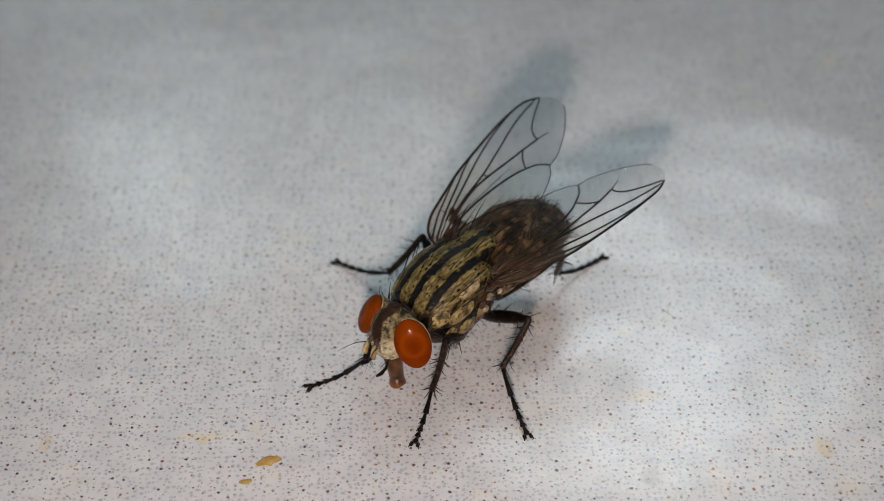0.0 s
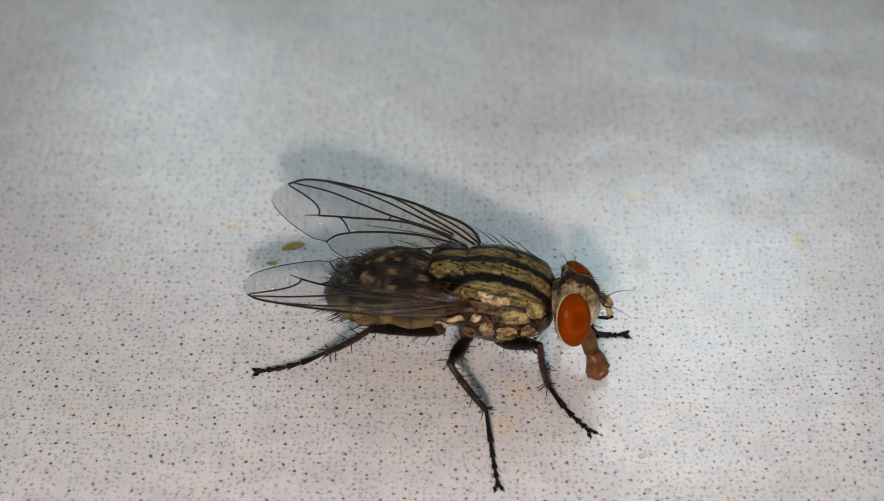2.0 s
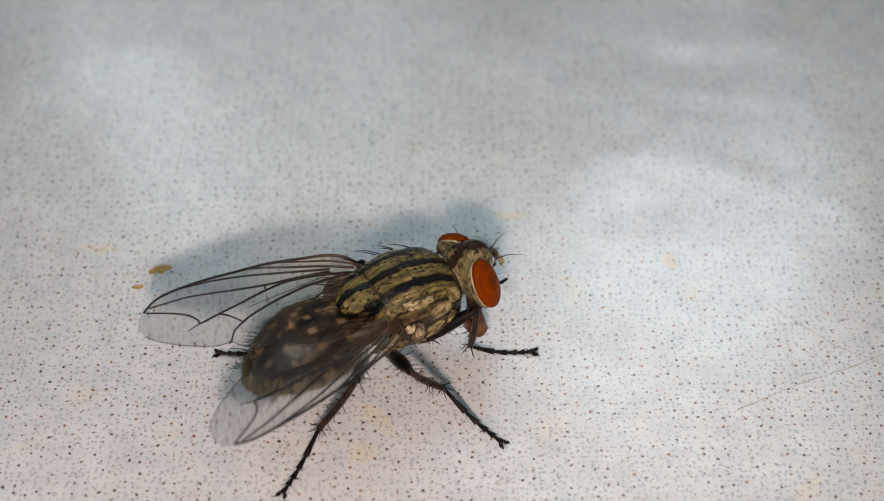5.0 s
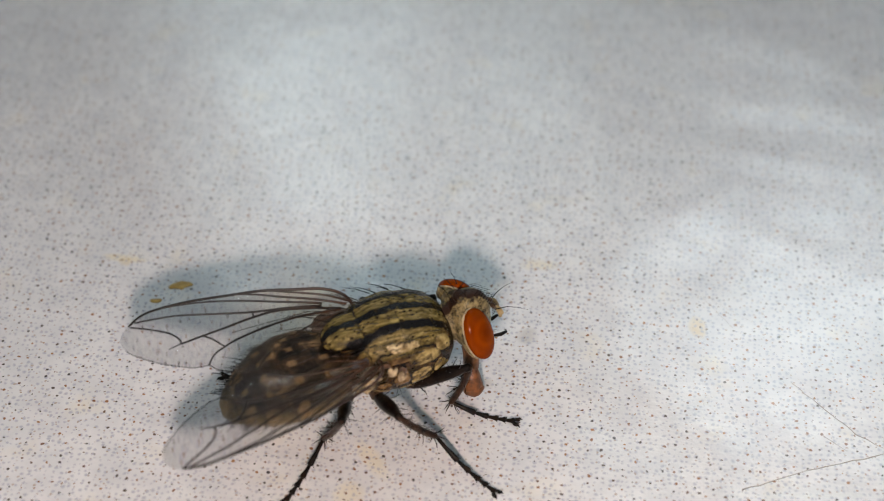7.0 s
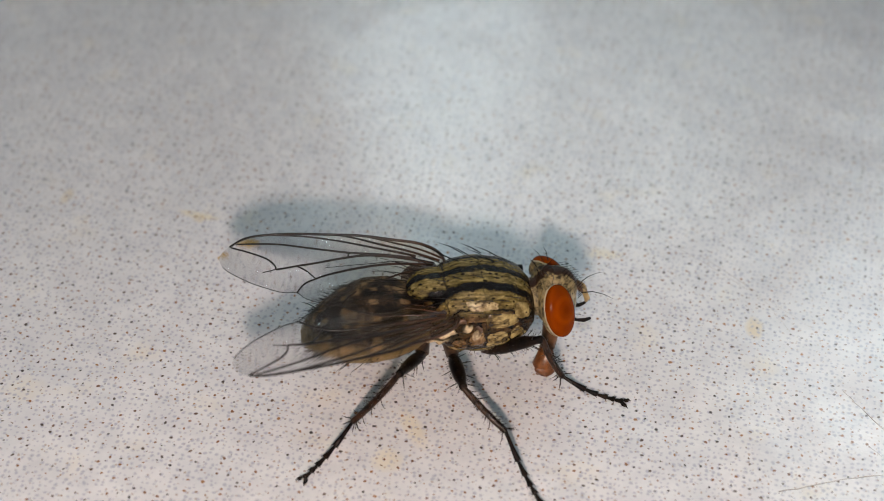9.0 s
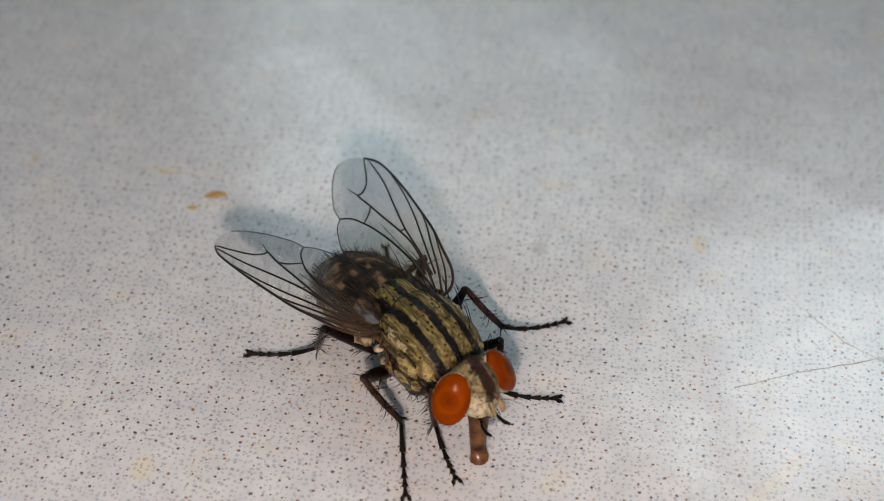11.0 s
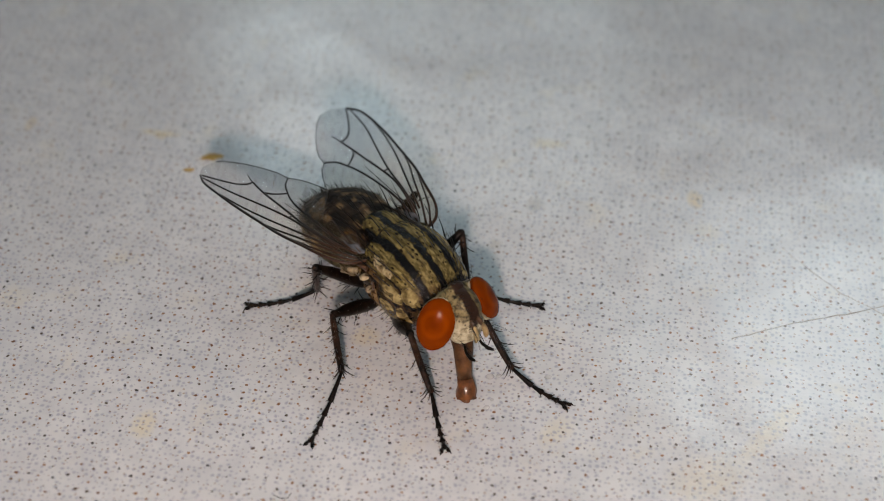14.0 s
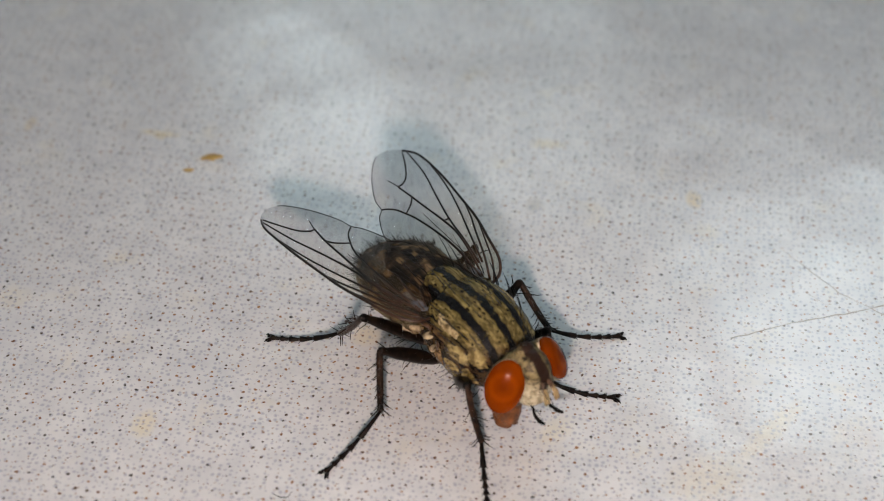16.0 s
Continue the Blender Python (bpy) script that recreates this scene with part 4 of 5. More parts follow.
def limb(name, length, r0, r1, r2, spines, label=""):
    """A leg segment along +x from its joint, with spines."""
    bm = bmesh.new()
    bow = 0.05 if name == "femur" else -0.07
    stops = ((0.0, 0.85 * r0), (0.1, 0.6 * r0 + 0.4 * r1), (0.3, r1), (0.5, r1), (0.72, 0.75 * r1 + 0.25 * r2), (0.9, r2), (0.97, 1.08 * r2), (1.0, 0.95 * r2))
    tube(bm, [(-0.08, 0, 0)] + [(length * k, 0, bow * math.sin(math.pi * k)) for k, _ in stops] + [(length + 0.05, 0, 0)],
         [r0 * 0.5] + [r for _, r in stops] + [r2 * 0.5], 12)
    rng = random.Random(int(length * 1000))
    for i in range(spines):
        a = rng.uniform(0, 2 * math.pi)
        x = rng.uniform(0.1, 0.95) * length
        r = r1 * 0.9
        long = i % 7 == 0
        bristle(bm, (x, math.cos(a) * r, math.sin(a) * r), (0.8, math.cos(a), math.sin(a)), rng.uniform(0.4, 0.66) if long else rng.uniform(0.1, 0.25),
                0.024 if long else 0.011)
    if name == "tibia":
        for k in range(5):
            a = 2 * math.pi * k / 5
            bristle(bm, (length * 0.97, math.cos(a) * 0.09, math.sin(a) * 0.09), (0.9, math.cos(a), math.sin(a)), 0.5, 0.028)
    return part(name, bm, SHIN if name == "tibia" else LEG, fly, label)


def tarsus_mesh(length):
    bm = bmesh.new()
    n = 5
    cuts = (0.0, 0.40, 0.60, 0.75, 0.87, 1.0)

    def sag(x):
        return -0.20 * math.sin(math.pi * x / length)

    for a, b in zip(cuts, cuts[1:]):
        a, b = a * length, b * length
        m = (a + b) / 2
        tube(bm, [(a, 0, sag(a)), (a + 0.04, 0, sag(a)), (m, 0, sag(m)), (b - 0.07, 0, sag(b)), (b, 0, sag(b))], [0.05, 0.066, 0.082, 0.118, 0.07], 9)
        for s in (1, -1):
            bristle(bm, (b - 0.09, 0.08 * s, sag(b)), (0.9, 0.7 * s, -0.3), 0.17, 0.018)
            bristle(bm, (b - 0.09, 0.05 * s, sag(b) + 0.06), (0.9, 0.3 * s, 0.4), 0.13, 0.014)
    for s in (1, -1):
        tube(bm, [(length - 0.04, 0.05 * s, 0.0), (length + 0.12, 0.15 * s, 0.04), (length + 0.24, 0.20 * s, -0.04)], [0.05, 0.045, 0.01], 6)
        ellipsoid(bm, (length + 0.05, 0.12 * s, -0.03), (0.12, 0.08, 0.04), u=10, v=6)
    return part("tarsus", bm, LEG, fly)


for key, (hip, fe, ti, ta) in LEGS.items():
    bm = bmesh.new()
    top = (hip[0] - 0.1, hip[1] * 0.55, -2.3)
    tube(bm, [top, ((top[0] + hip[0]) / 2, (top[1] + hip[1]) / 2, (top[2] + hip[2]) / 2 + 0.05), hip, (hip[0] + 0.02, hip[1] * 1.05, hip[2] - 0.05)], [0.36, 0.33, 0.24, 0.1], 10)
    part("coxa", bm, COXA, fly, "brown hip joint")
limbs = {}
for key, (hip, fe, ti, ta) in LEGS.items():
    limbs[key] = (limb("femur", fe, 0.16, 0.265 if key[1] != "H" else 0.235, 0.15, 60, "black bristly thigh"),
                  limb("tibia", ti, 0.12, 0.13, 0.12, 70, "black spiny shin"), tarsus_mesh(ta))

# ---- small things lying on the surface ----
def crumb(x, y, sx, sy, turn, label):
    bm = bmesh.new()
    ellipsoid(bm, (0, 0, 0), (sx, sy, 0.04), u=18, v=8)
    for v in bm.verts:
        v.co *= 1 + 0.45 * noise.noise(v.co * 5000 + Vector((x, y, 0)))
    ob = part("crumb", bm, SPECK)
    ob.matrix_world = pose(x * MM, y * MM, 0.02 * MM, 0, 0, turn)
    return tagged(ob, label, "crumb", "crumbs on the floor")


crumb(-6.5, -8.12, 0.42, 0.22, 20, "ochre crumb lying on the white dotted floor")
crumb(-7.3, -9.1, 0.2, 0.12, 10, "small ochre crumb lying on the white dotted floor")


def flat_mark(name, x, y, sx, sy, turn, material, label, category, thick=0.012, rough=0.35):
    """A low, ragged spot or film that lies on the floor."""
    bm = bmesh.new()
    ellipsoid(bm, (0, 0, 0), (sx, sy, thick), u=24, v=8)
    for v in bm.verts:
        r = 1 + rough * noise.noise(Vector((v.co.x, v.co.y, 0)) * 2200 + Vector((x, y, 3)))
        v.co.x *= r
        v.co.y *= r
    ob = part(name, bm, material)
    ob.matrix_world = pose(x * MM, y * MM, thick * 0.4 * MM, 0, 0, turn)
    return tagged(ob, label, category, category + "s on the floor")


for x, y, r in ((7.1, -19.07, 0.10), (6.78, -19.15, 0.16), (8.92, -18.87, 0.13), (6.84, -20.7, 0.12), (7.0, -20.3, 0.07)):
    flat_mark("droplet", x, y, r, r * 0.8, 30, DROP, "tiny clear dried droplet on the floor", "droplet", 0.05, 0.2)


def scratch(points, width, label):
    """A shallow score in the floor's film, with a raised burr."""
    bm = bmesh.new()
    rng = random.Random(int(points[0][0] * 100))
    line = []
    for (x0, y0), (x1, y1) in zip(points, points[1:]):
        for k in range(8):
            s = k / 8
            line.append((x0 + (x1 - x0) * s + rng.uniform(-0.03, 0.03), y0 + (y1 - y0) * s + rng.uniform(-0.03, 0.03), 0.004))
    line.append((*points[-1], 0.004))
    tube(bm, line, [width * rng.uniform(0.15, 0.7) for _ in line], 5)
    return tagged(part("scratch", bm, SCRATCH), label, "scratch", "scratches on the floor")


scratch([(17.6, -10.4), (18.13, -10.98), (19.89, -12.73), (21.6, -13.76)], 0.03, "fine grey scratch across the white floor")
scratch([(15.7, -15.87), (18.08, -14.65), (20.28, -13.8), (23.5, -12.3)], 0.042, "long grey scratch across the white floor")
scratch([(8.83, -0.19), (10.03, -1.55)], 0.03, "short grey scratch on the white floor")
scratch([(7.31, -2.17), (10.84, -4.21), (14.21, -6.17), (15.43, -7.78)], 0.012, "faint long scratch on the white floor")
scratch([(11.42, -4.2), (16.18, -7.37)], 0.012, "faint scratch on the white floor")
scratch([(18.6, -12.9), (19.5, -13.6)], 0.012, "faint short scratch on the white floor")
bm = bmesh.new()
tube(bm, [(0.0, -25.78, 0.02), (0.3, -25.9, 0.03), (0.52, -25.85, 0.03), (0.61, -25.59, 0.02)], [0.012, 0.016, 0.016, 0.010], 5)
tagged(part("hair", bm, BRISTLE), "tiny dark curled hair lying on the floor", "hair")


# ---- movement ----
# body: seconds, scutellum tip x, y, z (mm), heading, nose up, roll (degrees)
BODY = [
    (0.00, 1.90, -0.47, 4.69, -135.4, -6.7, -1.8),
    (0.35, 1.90, -0.47, 4.69, -135.4, -6.7, -1.8),
    (0.50, 1.66, -1.00, 4.60, -118.6, -7.8, 0.2),
    (0.60, 1.93, -1.86, 4.63, -102.3, -8.5, -0.5),
    (0.70, 1.48, -2.34, 4.64, -113.7, -7.5, -0.4),
    (0.80, 1.16, -4.52, 4.50, -103.8, -3.6, 0.8),
    (0.90, 0.22, -5.17, 4.48, -108.2, -4.5, 2.1),
    (1.00, -0.03, -6.57, 4.37, -108.1, -1.7, 3.3),
    (1.10, -0.63, -7.42, 4.30, -94.3, -3.5, 1.3),
    (1.20, -1.94, -9.81, 4.18, -102.3, 1.6, 1.9),
    (1.30, -1.98, -11.19, 4.20, -87.2, -2.0, 0.7),
    (1.40, -2.78, -12.16, 4.11, -44.4, -3.0, -4.0),
    (1.50, -2.09, -13.13, 4.13, -37.6, 0.1, -5.5),
    (1.60, -0.82, -13.47, 4.48, -8.6, -1.0, 0.4),
    (2.00, -0.82, -13.47, 4.48, -8.6, -1.0, 0.4),
    (2.50, -0.33, -13.87, 4.29, -17.2, -1.6, 1.6),
    (2.70, -0.11, -13.32, 4.32, -19.9, -3.0, 0.6),
    (2.80, 0.72, -14.91, 4.28, -26.5, -2.4, 0.2),
    (2.90, 1.97, -15.08, 4.26, -10.0, -0.6, -4.0),
    (3.00, 0.79, -13.95, 4.23, 37.9, 0.1, -2.0),
    (3.10, 0.97, -12.79, 4.25, 40.5, -1.2, -1.2),
    (3.50, 1.18, -14.51, 4.33, 28.2, 1.4, 4.6),
    (5.80, 0.98, -14.08, 4.44, 29.9, 2.8, 1.9),
    (6.00, 0.83, -14.29, 4.51, 30.0, 2.9, 1.3),
    (6.50, 0.63, -14.24, 4.40, 25.9, 3.9, 1.2),
    (7.00, 0.47, -14.28, 4.43, 27.9, 3.2, 2.1),
    (7.50, 0.35, -13.95, 4.42, 29.3, 2.7, 1.6),
    (8.00, 0.78, -13.78, 4.42, 26.1, 1.3, 1.1),
    (8.50, 0.21, -13.82, 4.40, 29.6, 1.9, -0.8),
    (9.00, 1.40, -12.85, 4.37, 21.7, -0.1, -1.7),
    (11.30, 2.33, -16.41, 4.08, -45.5, 0.5, 1.3),
    (11.50, 2.09, -15.60, 4.07, -44.1, 0.9, -0.2),
    (12.00, 1.92, -15.28, 4.15, -45.0, -0.9, -0.6),
    (12.50, 1.75, -15.02, 4.22, -45.0, -0.0, -0.1),
    (13.00, 1.71, -14.94, 4.16, -44.8, 0.1, -0.1),
    (13.50, 1.51, -14.64, 4.19, -43.3, 0.4, -0.9),
    (14.00, 1.63, -15.02, 4.13, -43.4, 0.8, -0.3),
    (14.50, 1.70, -15.13, 4.13, -43.3, -0.1, -0.7),
    (15.00, 1.58, -14.72, 4.20, -42.9, -0.8, -1.1),
    (15.50, 1.74, -15.48, 4.09, -48.6, -0.7, -0.9),
    (15.80, 3.63, -16.17, 4.09, -34.4, -0.9, -1.6),
    (15.90, 3.82, -17.32, 4.07, -47.1, 0.4, -2.5),
    (16.00, 4.40, -17.66, 4.08, -42.9, 0.4, -0.9),
]
# wings: seconds, left sweep and lift, right sweep and lift (degrees)
WINGS = [
    (0.00, 15.5, 7.0, 10.5, 10.0),
    (0.35, 15.5, 7.0, 10.5, 10.0),
    (0.50, 16.5, 3.5, 9.0, 8.5),
    (0.60, 19.0, 0.5, 5.5, 3.0),
    (0.80, 13.0, 0.0, 9.0, 3.5),
    (1.00, 14.0, 0.5, 10.5, 3.2),
    (1.10, 13.5, 0.0, 10.0, 1.0),
    (1.20, 13.5, 1.5, 10.5, 4.0),
    (1.30, 11.5, -1.0, 12.0, 1.5),
    (1.50, 11.5, 2.2, 9.4, 1.6),
    (2.00, 15.0, 1.5, 2.5, -3.0),
    (2.50, 12.2, 0.4, 7.7, 0.0),
    (3.00, 9.9, -2.8, 13.3, 5.5),
    (3.10, 9.5, -2.0, 14.1, 5.1),
    (3.50, 10.5, 4.0, 17.0, 3.5),
    (5.80, 11.0, 4.0, 18.3, 6.9),
    (6.00, 11.0, 4.0, 16.0, 4.0),
    (6.50, 11.0, 4.2, 16.8, 5.5),
    (7.00, 11.0, 4.4, 16.2, 4.5),
    (7.50, 11.0, 4.5, 16.5, 6.0),
    (8.00, 10.7, 3.8, 17.8, 7.0),
    (8.50, 11.3, 4.7, 20.7, 8.0),
    (9.00, 9.5, 4.0, 18.0, 4.5),
    (11.30, 15.0, 4.0, 14.4, -1.0),
    (11.50, 13.3, 3.6, 15.6, -0.1),
    (12.00, 12.6, 4.3, 14.8, 0.9),
    (12.50, 12.0, 3.5, 14.5, 1.0),
    (13.00, 12.7, 2.7, 14.7, 1.2),
    (13.50, 12.8, 2.3, 14.8, 1.8),
    (14.00, 13.5, 1.0, 15.5, 2.0),
    (14.50, 14.1, 1.5, 13.9, 1.4),
    (15.00, 14.1, 2.5, 13.3, 1.7),
    (15.50, 15.2, 3.0, 10.8, 1.1),
    (15.80, 15.5, 3.0, 9.5, 1.0),
    (16.00, 14.0, 3.0, 12.5, 2.5),
]
# where each foot stands: seconds, x, y (mm)
FEET_LF = [
    (0.00, -1.1, -7.4), (0.35, -1.1, -7.4), (0.50, 1.1, -8.2), (0.60, 2.5, -9.9), (0.70, 0.9, -9.8),
    (0.80, 1.3, -10.6), (1.00, -0.2, -14.2), (1.20, -1.3, -17.4), (1.30, -1.3, -17.4), (1.50, 4.6, -16.4),
    (2.00, 6.6, -13.2), (2.50, 7.2, -15.3), (2.70, 7.1, -15.2), (2.80, 8.7, -17.2), (3.00, 5.2, -7.7),
    (3.50, 6.6, -9.1), (5.80, 6.2, -8.5), (6.00, 6.0, -8.7), (6.50, 5.6, -8.5), (7.50, 5.5, -8.4),
    (8.00, 5.8, -8.4), (8.50, 5.5, -8.3), (9.00, 6.5, -7.9), (11.50, 9.3, -18.8), (12.00, 8.9, -18.9),
    (13.00, 8.6, -18.8), (13.50, 8.3, -18.7), (14.00, 9.7, -20.2), (14.50, 9.7, -20.2), (15.00, 8.7, -18.4),
    (15.50, 8.8, -21.3), (15.80, 10.8, -18.9), (15.90, 10.4, -22.1), (16.00, 11.5, -19.6),
]
FEET_RF = [
    (0.00, -5.2, -4.4), (0.35, -5.2, -4.4), (0.50, -4.7, -6.7), (0.60, -2.8, -8.8), (0.70, -4.3, -8.7),
    (0.80, -2.6, -10.2), (0.90, -4.4, -10.6), (1.00, -4.8, -12.7), (1.20, -6.0, -16.4), (1.50, 0.9, -17.6),
    (2.00, 5.0, -18.1), (2.50, 5.7, -19.3), (2.70, 5.9, -20.6), (2.80, 5.1, -21.8), (2.90, 8.5, -20.5),
    (3.00, 8.4, -12.8), (3.10, 8.5, -10.3), (3.50, 8.0, -12.9), (5.80, 8.4, -12.9), (6.00, 8.3, -12.9),
    (6.50, 7.6, -13.8), (7.00, 7.4, -13.7), (7.50, 8.2, -12.5), (8.00, 8.8, -13.6), (8.50, 8.3, -13.6),
    (9.00, 9.7, -13.0), (11.50, 5.5, -23.1), (12.00, 5.5, -22.9), (12.50, 5.3, -22.7), (13.00, 5.3, -22.5),
    (13.50, 5.9, -22.1), (14.00, 5.6, -22.9), (14.50, 5.6, -22.9), (15.00, 6.1, -22.3), (15.50, 3.7, -23.9),
    (15.80, 8.9, -23.4), (16.00, 7.4, -25.1),
]
FEET_LM = [
    (0.00, 3.1, -7.1), (0.35, 3.1, -7.1), (0.50, 4.6, -7.2), (0.60, 6.4, -7.9), (0.70, 5.6, -9.7),
    (0.80, 5.5, -9.6), (0.90, 3.5, -10.9), (1.00, 3.9, -12.0), (1.10, 5.4, -11.6), (1.20, 0.8, -13.4),
    (1.30, 1.5, -14.5), (1.40, 4.1, -13.3), (1.50, 4.0, -11.6), (2.00, 5.8, -11.2), (2.50, 6.5, -12.6),
    (2.80, 6.5, -12.6), (3.00, 3.7, -7.6), (3.50, 5.1, -8.8), (5.80, 4.8, -8.2), (6.00, 4.6, -8.4),
    (6.50, 4.8, -8.7), (7.00, 4.4, -8.6), (7.50, 4.2, -8.1), (8.00, 4.9, -8.2), (8.50, 4.0, -8.0),
    (9.00, 6.0, -7.6), (11.50, 9.2, -14.5), (12.00, 9.0, -14.9), (13.00, 8.9, -15.0), (13.50, 8.6, -15.1),
    (14.00, 8.3, -15.2), (14.50, 8.4, -15.3), (15.00, 8.5, -13.7), (15.50, 8.2, -13.8), (15.80, 10.6, -14.3),
    (15.90, 10.6, -14.5), (16.00, 11.5, -16.4),
]
FEET_RM = [
    (0.00, -4.4, 2.9), (0.35, -4.4, 2.9), (0.50, -5.8, -2.0), (0.60, -5.7, -2.2), (0.70, -5.6, -2.2),
    (0.80, -6.2, -7.8), (0.90, -6.2, -8.0), (1.00, -7.0, -8.6), (1.10, -7.5, -7.7), (1.20, -7.3, -12.2),
    (1.30, -6.6, -14.7), (1.50, -5.6, -20.2), (2.00, 1.6, -20.6), (2.70, 1.6, -20.3), (2.80, 2.0, -22.0),
    (2.90, 6.3, -20.8), (3.00, 7.4, -18.0), (3.10, 7.3, -17.8), (3.50, 7.0, -17.7), (5.80, 6.9, -17.3),
    (6.00, 6.7, -17.4), (6.50, 7.1, -17.2), (7.00, 7.0, -17.1), (7.50, 6.9, -16.9), (8.00, 6.7, -16.7),
    (8.50, 6.3, -16.1), (9.00, 7.6, -18.4), (11.50, 2.9, -23.4), (12.00, 0.2, -22.7), (13.00, 0.4, -22.5),
    (13.50, 0.8, -22.3), (14.00, 0.8, -23.3), (14.50, 0.8, -23.3), (15.00, -1.2, -22.2), (15.50, 0.3, -23.6),
    (15.80, 2.1, -24.0), (15.90, 1.7, -24.9), (16.00, 1.6, -24.6),
]
FEET_LH = [
    (0.00, 6.8, 2.9), (0.50, 6.8, 2.9), (0.60, 6.7, 2.8), (0.70, 6.3, 1.0), (0.80, 6.0, -0.4),
    (0.90, 5.7, -0.7), (1.00, 4.0, -3.4), (1.10, 3.9, -3.6), (1.20, 3.2, -5.6), (1.50, -3.3, -7.9),
    (2.00, -4.5, -9.5), (2.50, -3.3, -9.4), (2.80, -3.3, -9.4), (3.00, -4.3, -12.8), (3.10, -4.2, -12.5),
    (3.50, -3.8, -12.8), (8.50, -3.7, -12.8), (9.00, -1.3, -10.7), (11.50, 1.4, -10.2), (12.00, 1.3, -9.9),
    (12.50, 1.2, -9.6), (13.00, 1.1, -9.6), (13.50, 0.8, -9.3), (14.00, 0.9, -9.7), (14.50, 1.0, -9.8),
    (15.00, 0.8, -9.4), (15.50, 1.5, -10.1), (16.00, 3.6, -12.3),
]
FEET_RH = [
    (0.00, 2.0, 5.3), (0.35, 2.0, 5.3), (0.50, 0.1, 4.6), (0.80, -2.1, 1.8), (1.00, -2.5, -1.3),
    (1.10, -4.8, -2.9), (1.20, -5.5, -5.4), (1.40, -9.1, -11.7), (1.50, -7.6, -15.0), (2.50, -7.3, -15.1),
    (2.70, -7.4, -14.8), (2.80, -5.4, -17.0), (2.90, -3.2, -18.9), (3.00, -1.1, -19.9), (3.10, -1.0, -19.6),
    (3.50, -0.9, -19.6), (6.00, -0.9, -19.5), (6.50, -0.9, -19.3), (7.00, -0.3, -18.4), (8.00, -0.3, -18.2),
    (8.50, -1.2, -19.5), (9.00, -0.8, -19.3), (11.50, -3.1, -16.9), (15.50, -2.7, -16.8), (15.80, -2.6, -16.9),
    (15.90, -2.5, -16.8), (16.00, -1.7, -18.4),
]
FEET = {"LF": FEET_LF, "RF": FEET_RF, "LM": FEET_LM, "RM": FEET_RM, "LH": FEET_LH, "RH": FEET_RH}


def glide(rows, t):
    """Values between rows, with slopes that never overshoot."""
    if t <= rows[0][0]:
        return list(rows[0][1:])
    for i in range(len(rows) - 1):
        if t <= rows[i + 1][0]:
            break
    else:
        return list(rows[-1][1:])
    t0, t1 = rows[i][0], rows[i + 1][0]
    h, s = t1 - t0, (t - t0) / (t1 - t0)
    got = []
    for k in range(1, len(rows[0])):
        def slope(j):
            if j <= 0 or j >= len(rows) - 1:
                return 0.0
            a = (rows[j][k] - rows[j - 1][k]) / (rows[j][0] - rows[j - 1][0])
            b = (rows[j + 1][k] - rows[j][k]) / (rows[j + 1][0] - rows[j][0])
            return 0.0 if a * b <= 0 else 2 * a * b / (a + b)
        a, b = rows[i][k], rows[i + 1][k]
        got.append((2 * s ** 3 - 3 * s * s + 1) * a + (s ** 3 - 2 * s * s + s) * h * slope(i)
                   + (3 * s * s - 2 * s ** 3) * b + (s ** 3 - s * s) * h * slope(i + 1))
    return got


def body_pose(t):
    x, y, z, heading, up, roll = glide(BODY, t)
    return (Matrix.Translation((x * MM, y * MM, z * MM)) @ Matrix.Rotation(radians(heading), 4, "Z")
            @ Matrix.Rotation(radians(-up), 4, "Y") @ Matrix.Rotation(radians(roll), 4, "X"))


def along(a, b, up):
    """A pose at a whose x axis points at b, with z as near to up as can be."""
    x = (b - a).normalized()
    y = up.cross(x).normalized()
    z = x.cross(y)
    return Matrix(((x.x, y.x, z.x, a.x), (x.y, y.y, z.y, a.y), (x.z, y.z, z.z, a.z), (0, 0, 0, 1)))


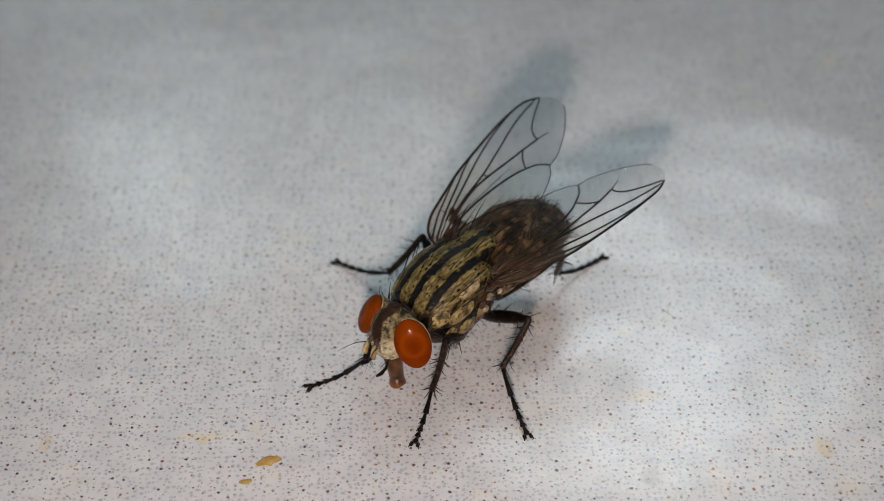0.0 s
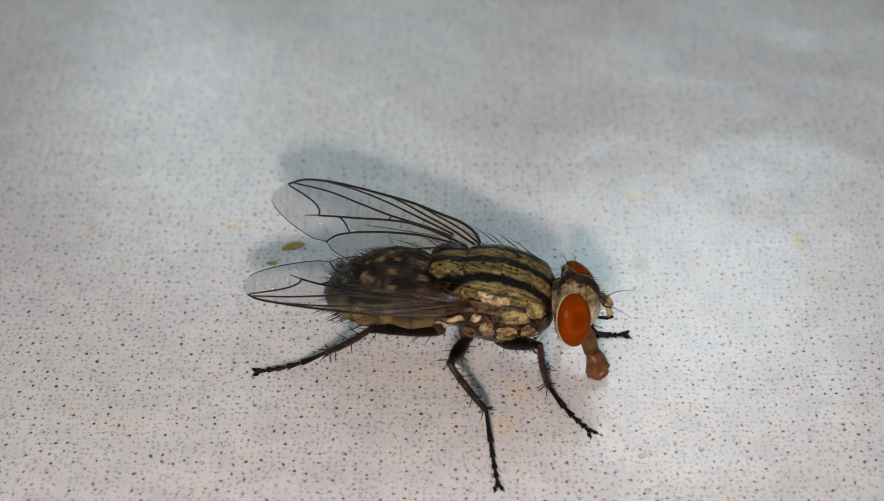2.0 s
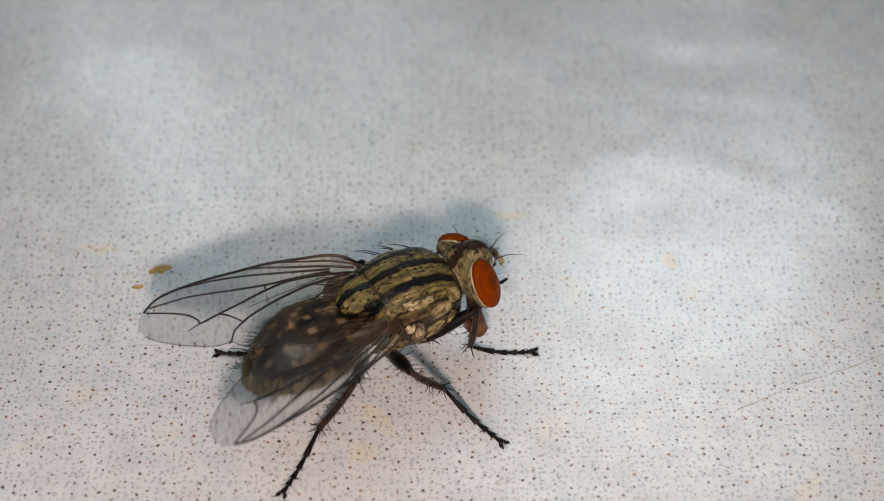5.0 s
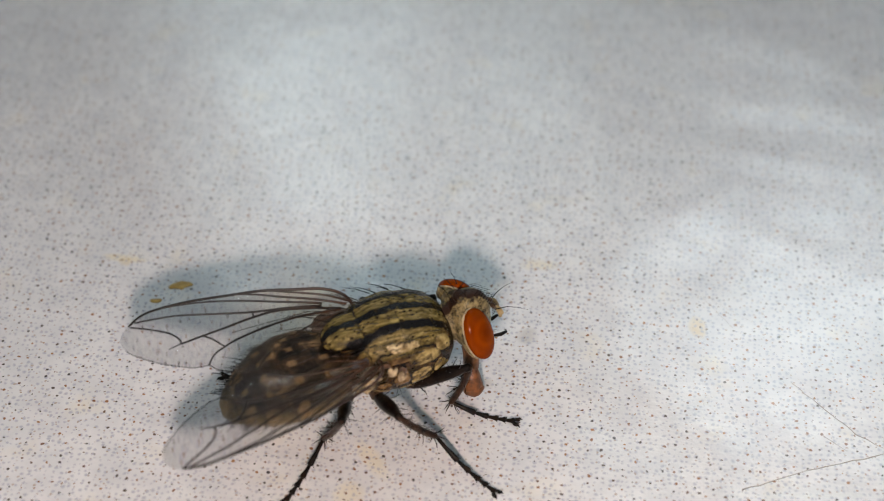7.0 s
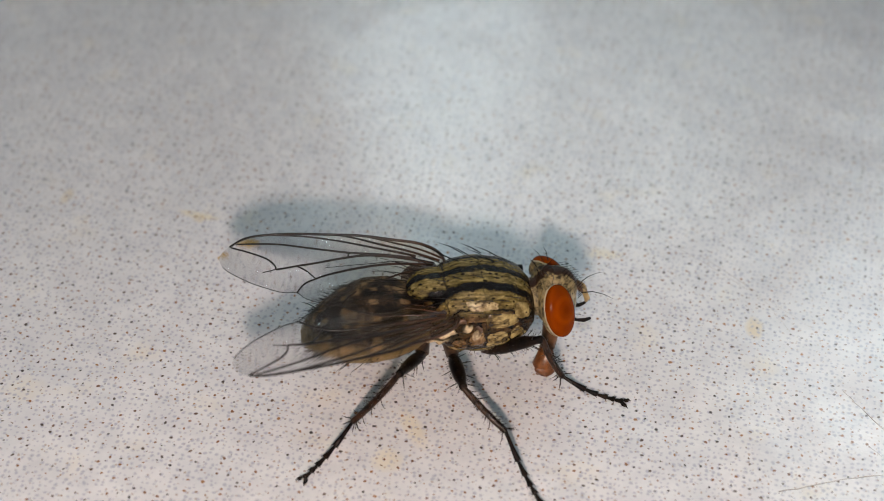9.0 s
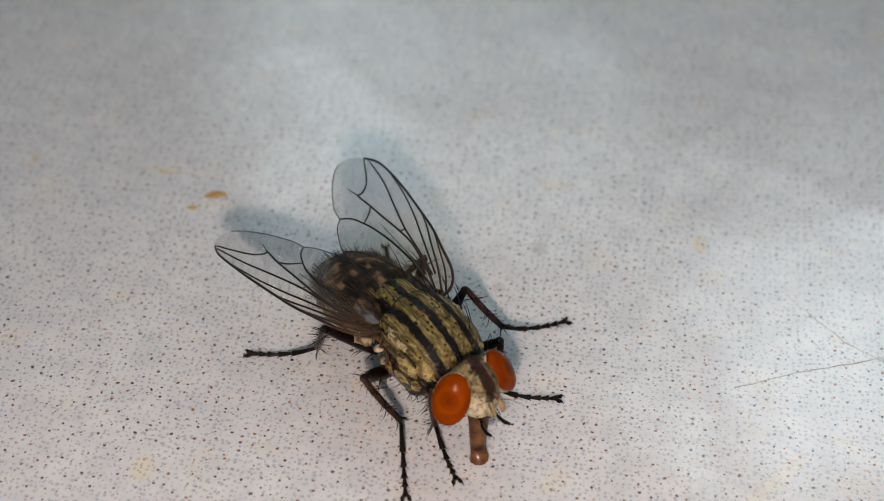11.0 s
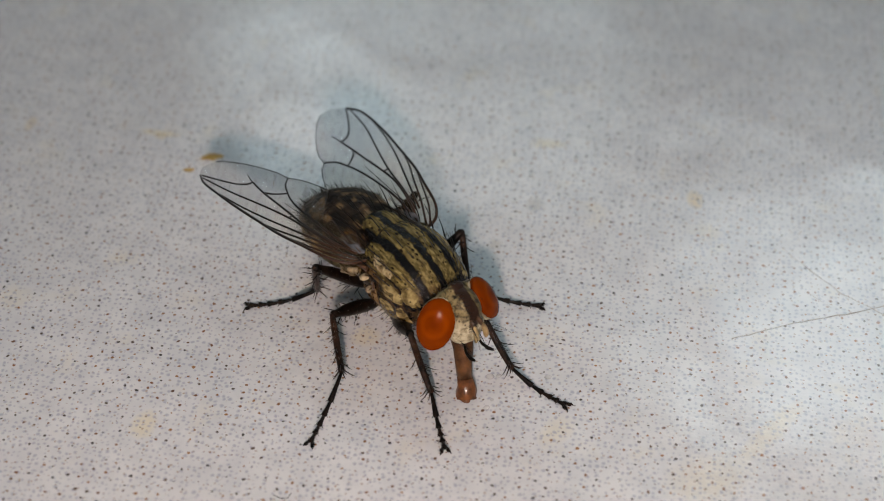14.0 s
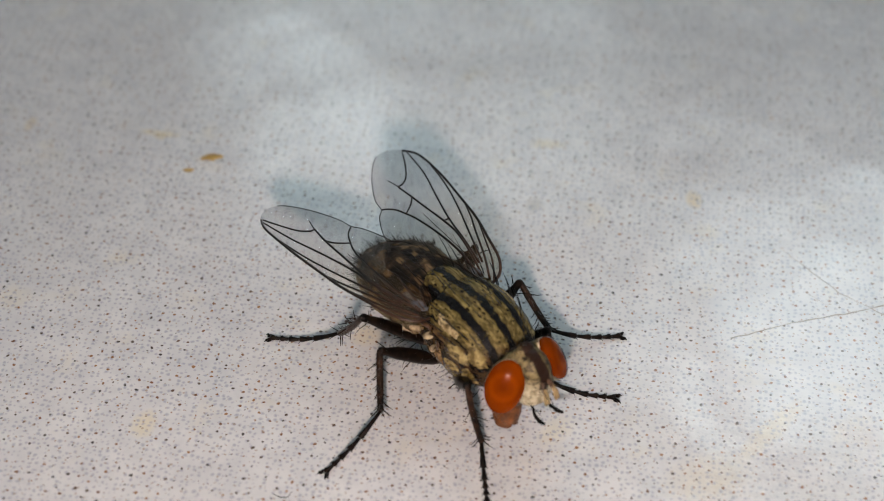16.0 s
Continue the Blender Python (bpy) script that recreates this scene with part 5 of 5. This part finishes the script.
def leg_poses(key, t):
    """Femur, tibia and tarsus in the fly's space, for a foot that stands on the floor."""
    hip, fe, ti, ta = LEGS[key]
    hip = Vector(hip) * MM
    fe, ti, ta = fe * MM, ti * MM, ta * MM
    m = body_pose(t).inverted()
    fx, fy = glide(FEET[key], t)
    foot = m @ Vector((fx * MM, fy * MM, 0.07 * MM))
    up = (m.to_3x3() @ Vector((0, 0, 1))).normalized()
    mirror = 1 if key[0] == "L" else -1
    turn, rise, bend = STANCE[key[1]]
    if key in LEAN:
        bend = glide(LEAN[key], t)[0]
    flat = hip - foot
    flat = (flat - up * flat.dot(up)).normalized()
    flat = Matrix.Rotation(radians(turn * mirror), 3, up) @ flat
    for more in range(0, 70, 4):
        ankle = foot + (flat * math.cos(radians(rise + more)) + up * math.sin(radians(rise + more))) * ta
        if (ankle - hip).length < (fe + ti) * 0.96:
            break
    reach = ankle - hip
    d = min(max(reach.length, abs(fe - ti) * 1.05), (fe + ti) * 0.985)
    ray = reach.normalized()
    pole = Matrix.Rotation(radians(bend * mirror), 3, ray) @ (up - ray * up.dot(ray)).normalized()
    a = (fe * fe + d * d - ti * ti) / (2 * d)
    knee = hip + ray * a + pole * math.sqrt(max(fe * fe - a * a, 0))
    ankle = knee + (ankle - knee).normalized() * ti
    return along(hip, knee, up), along(knee, ankle, up), along(ankle, foot, up)


def wing_pose(side, t):
    w = glide(WINGS, t)
    sweep, lift = w[0:2] if side == 1 else w[2:4]
    root = Vector((WING_ROOT.x, WING_ROOT.y * side, WING_ROOT.z)) * MM
    return (Matrix.Translation(root) @ Matrix.Rotation(radians(-sweep * side), 4, "Z") @ Matrix.Rotation(radians(lift), 4, "Y")
            @ Matrix.Rotation(radians(8.6 * side), 4, "X"))


# proboscis: seconds, swing aside, swing back (degrees), drawn in (mm)
PROBOSCIS = [(0.0, 28, 0, -0.1), (1.0, 16, 0, 0.0), (2.0, 6, -20, 0.0), (3.5, 0, 18, 0.7), (6.0, -3, 16, 0.3), (7.0, -3, 15, 0.0), (9.0, -3, 19, 0.0), (11.5, 11, -18, -0.25),
             (13.5, 11, -18, -0.25), (14.0, 8, -24, -0.3), (14.5, -8, -14, -0.25), (15.0, 7, -24, -0.25), (15.5, 4, -15, 0.2), (15.8, 4, -12, 0.4), (16.0, 0, 8, 1.3)]


def proboscis_pose(t):
    aside, back, drawn = glide(PROBOSCIS, t)
    hinge = Vector((5.6, -0.1, -2.0)) * MM
    return (Matrix.Translation(hinge + Vector((0, 0, drawn * MM))) @ Matrix.Rotation(radians(aside), 4, "X") @ Matrix.Rotation(radians(back), 4, "Y")
            @ Matrix.Translation(-hinge))


def motions():
    times = [i / 10 for i in range(161)]
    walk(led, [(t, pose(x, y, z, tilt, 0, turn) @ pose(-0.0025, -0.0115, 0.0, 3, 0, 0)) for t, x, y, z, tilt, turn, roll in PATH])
    walk(fly, [(t, body_pose(t)) for t in times])
    for side in (1, -1):
        walk(wings[side], [(t, wing_pose(side, t)) for t in times])
    walk(proboscis, [(t, proboscis_pose(t)) for t in times])
    for key in LEGS:
        rows = [(t, leg_poses(key, t)) for t in times]
        for i in range(3):
            walk(limbs[key][i], [(t, p[i]) for t, p in rows])


motions()
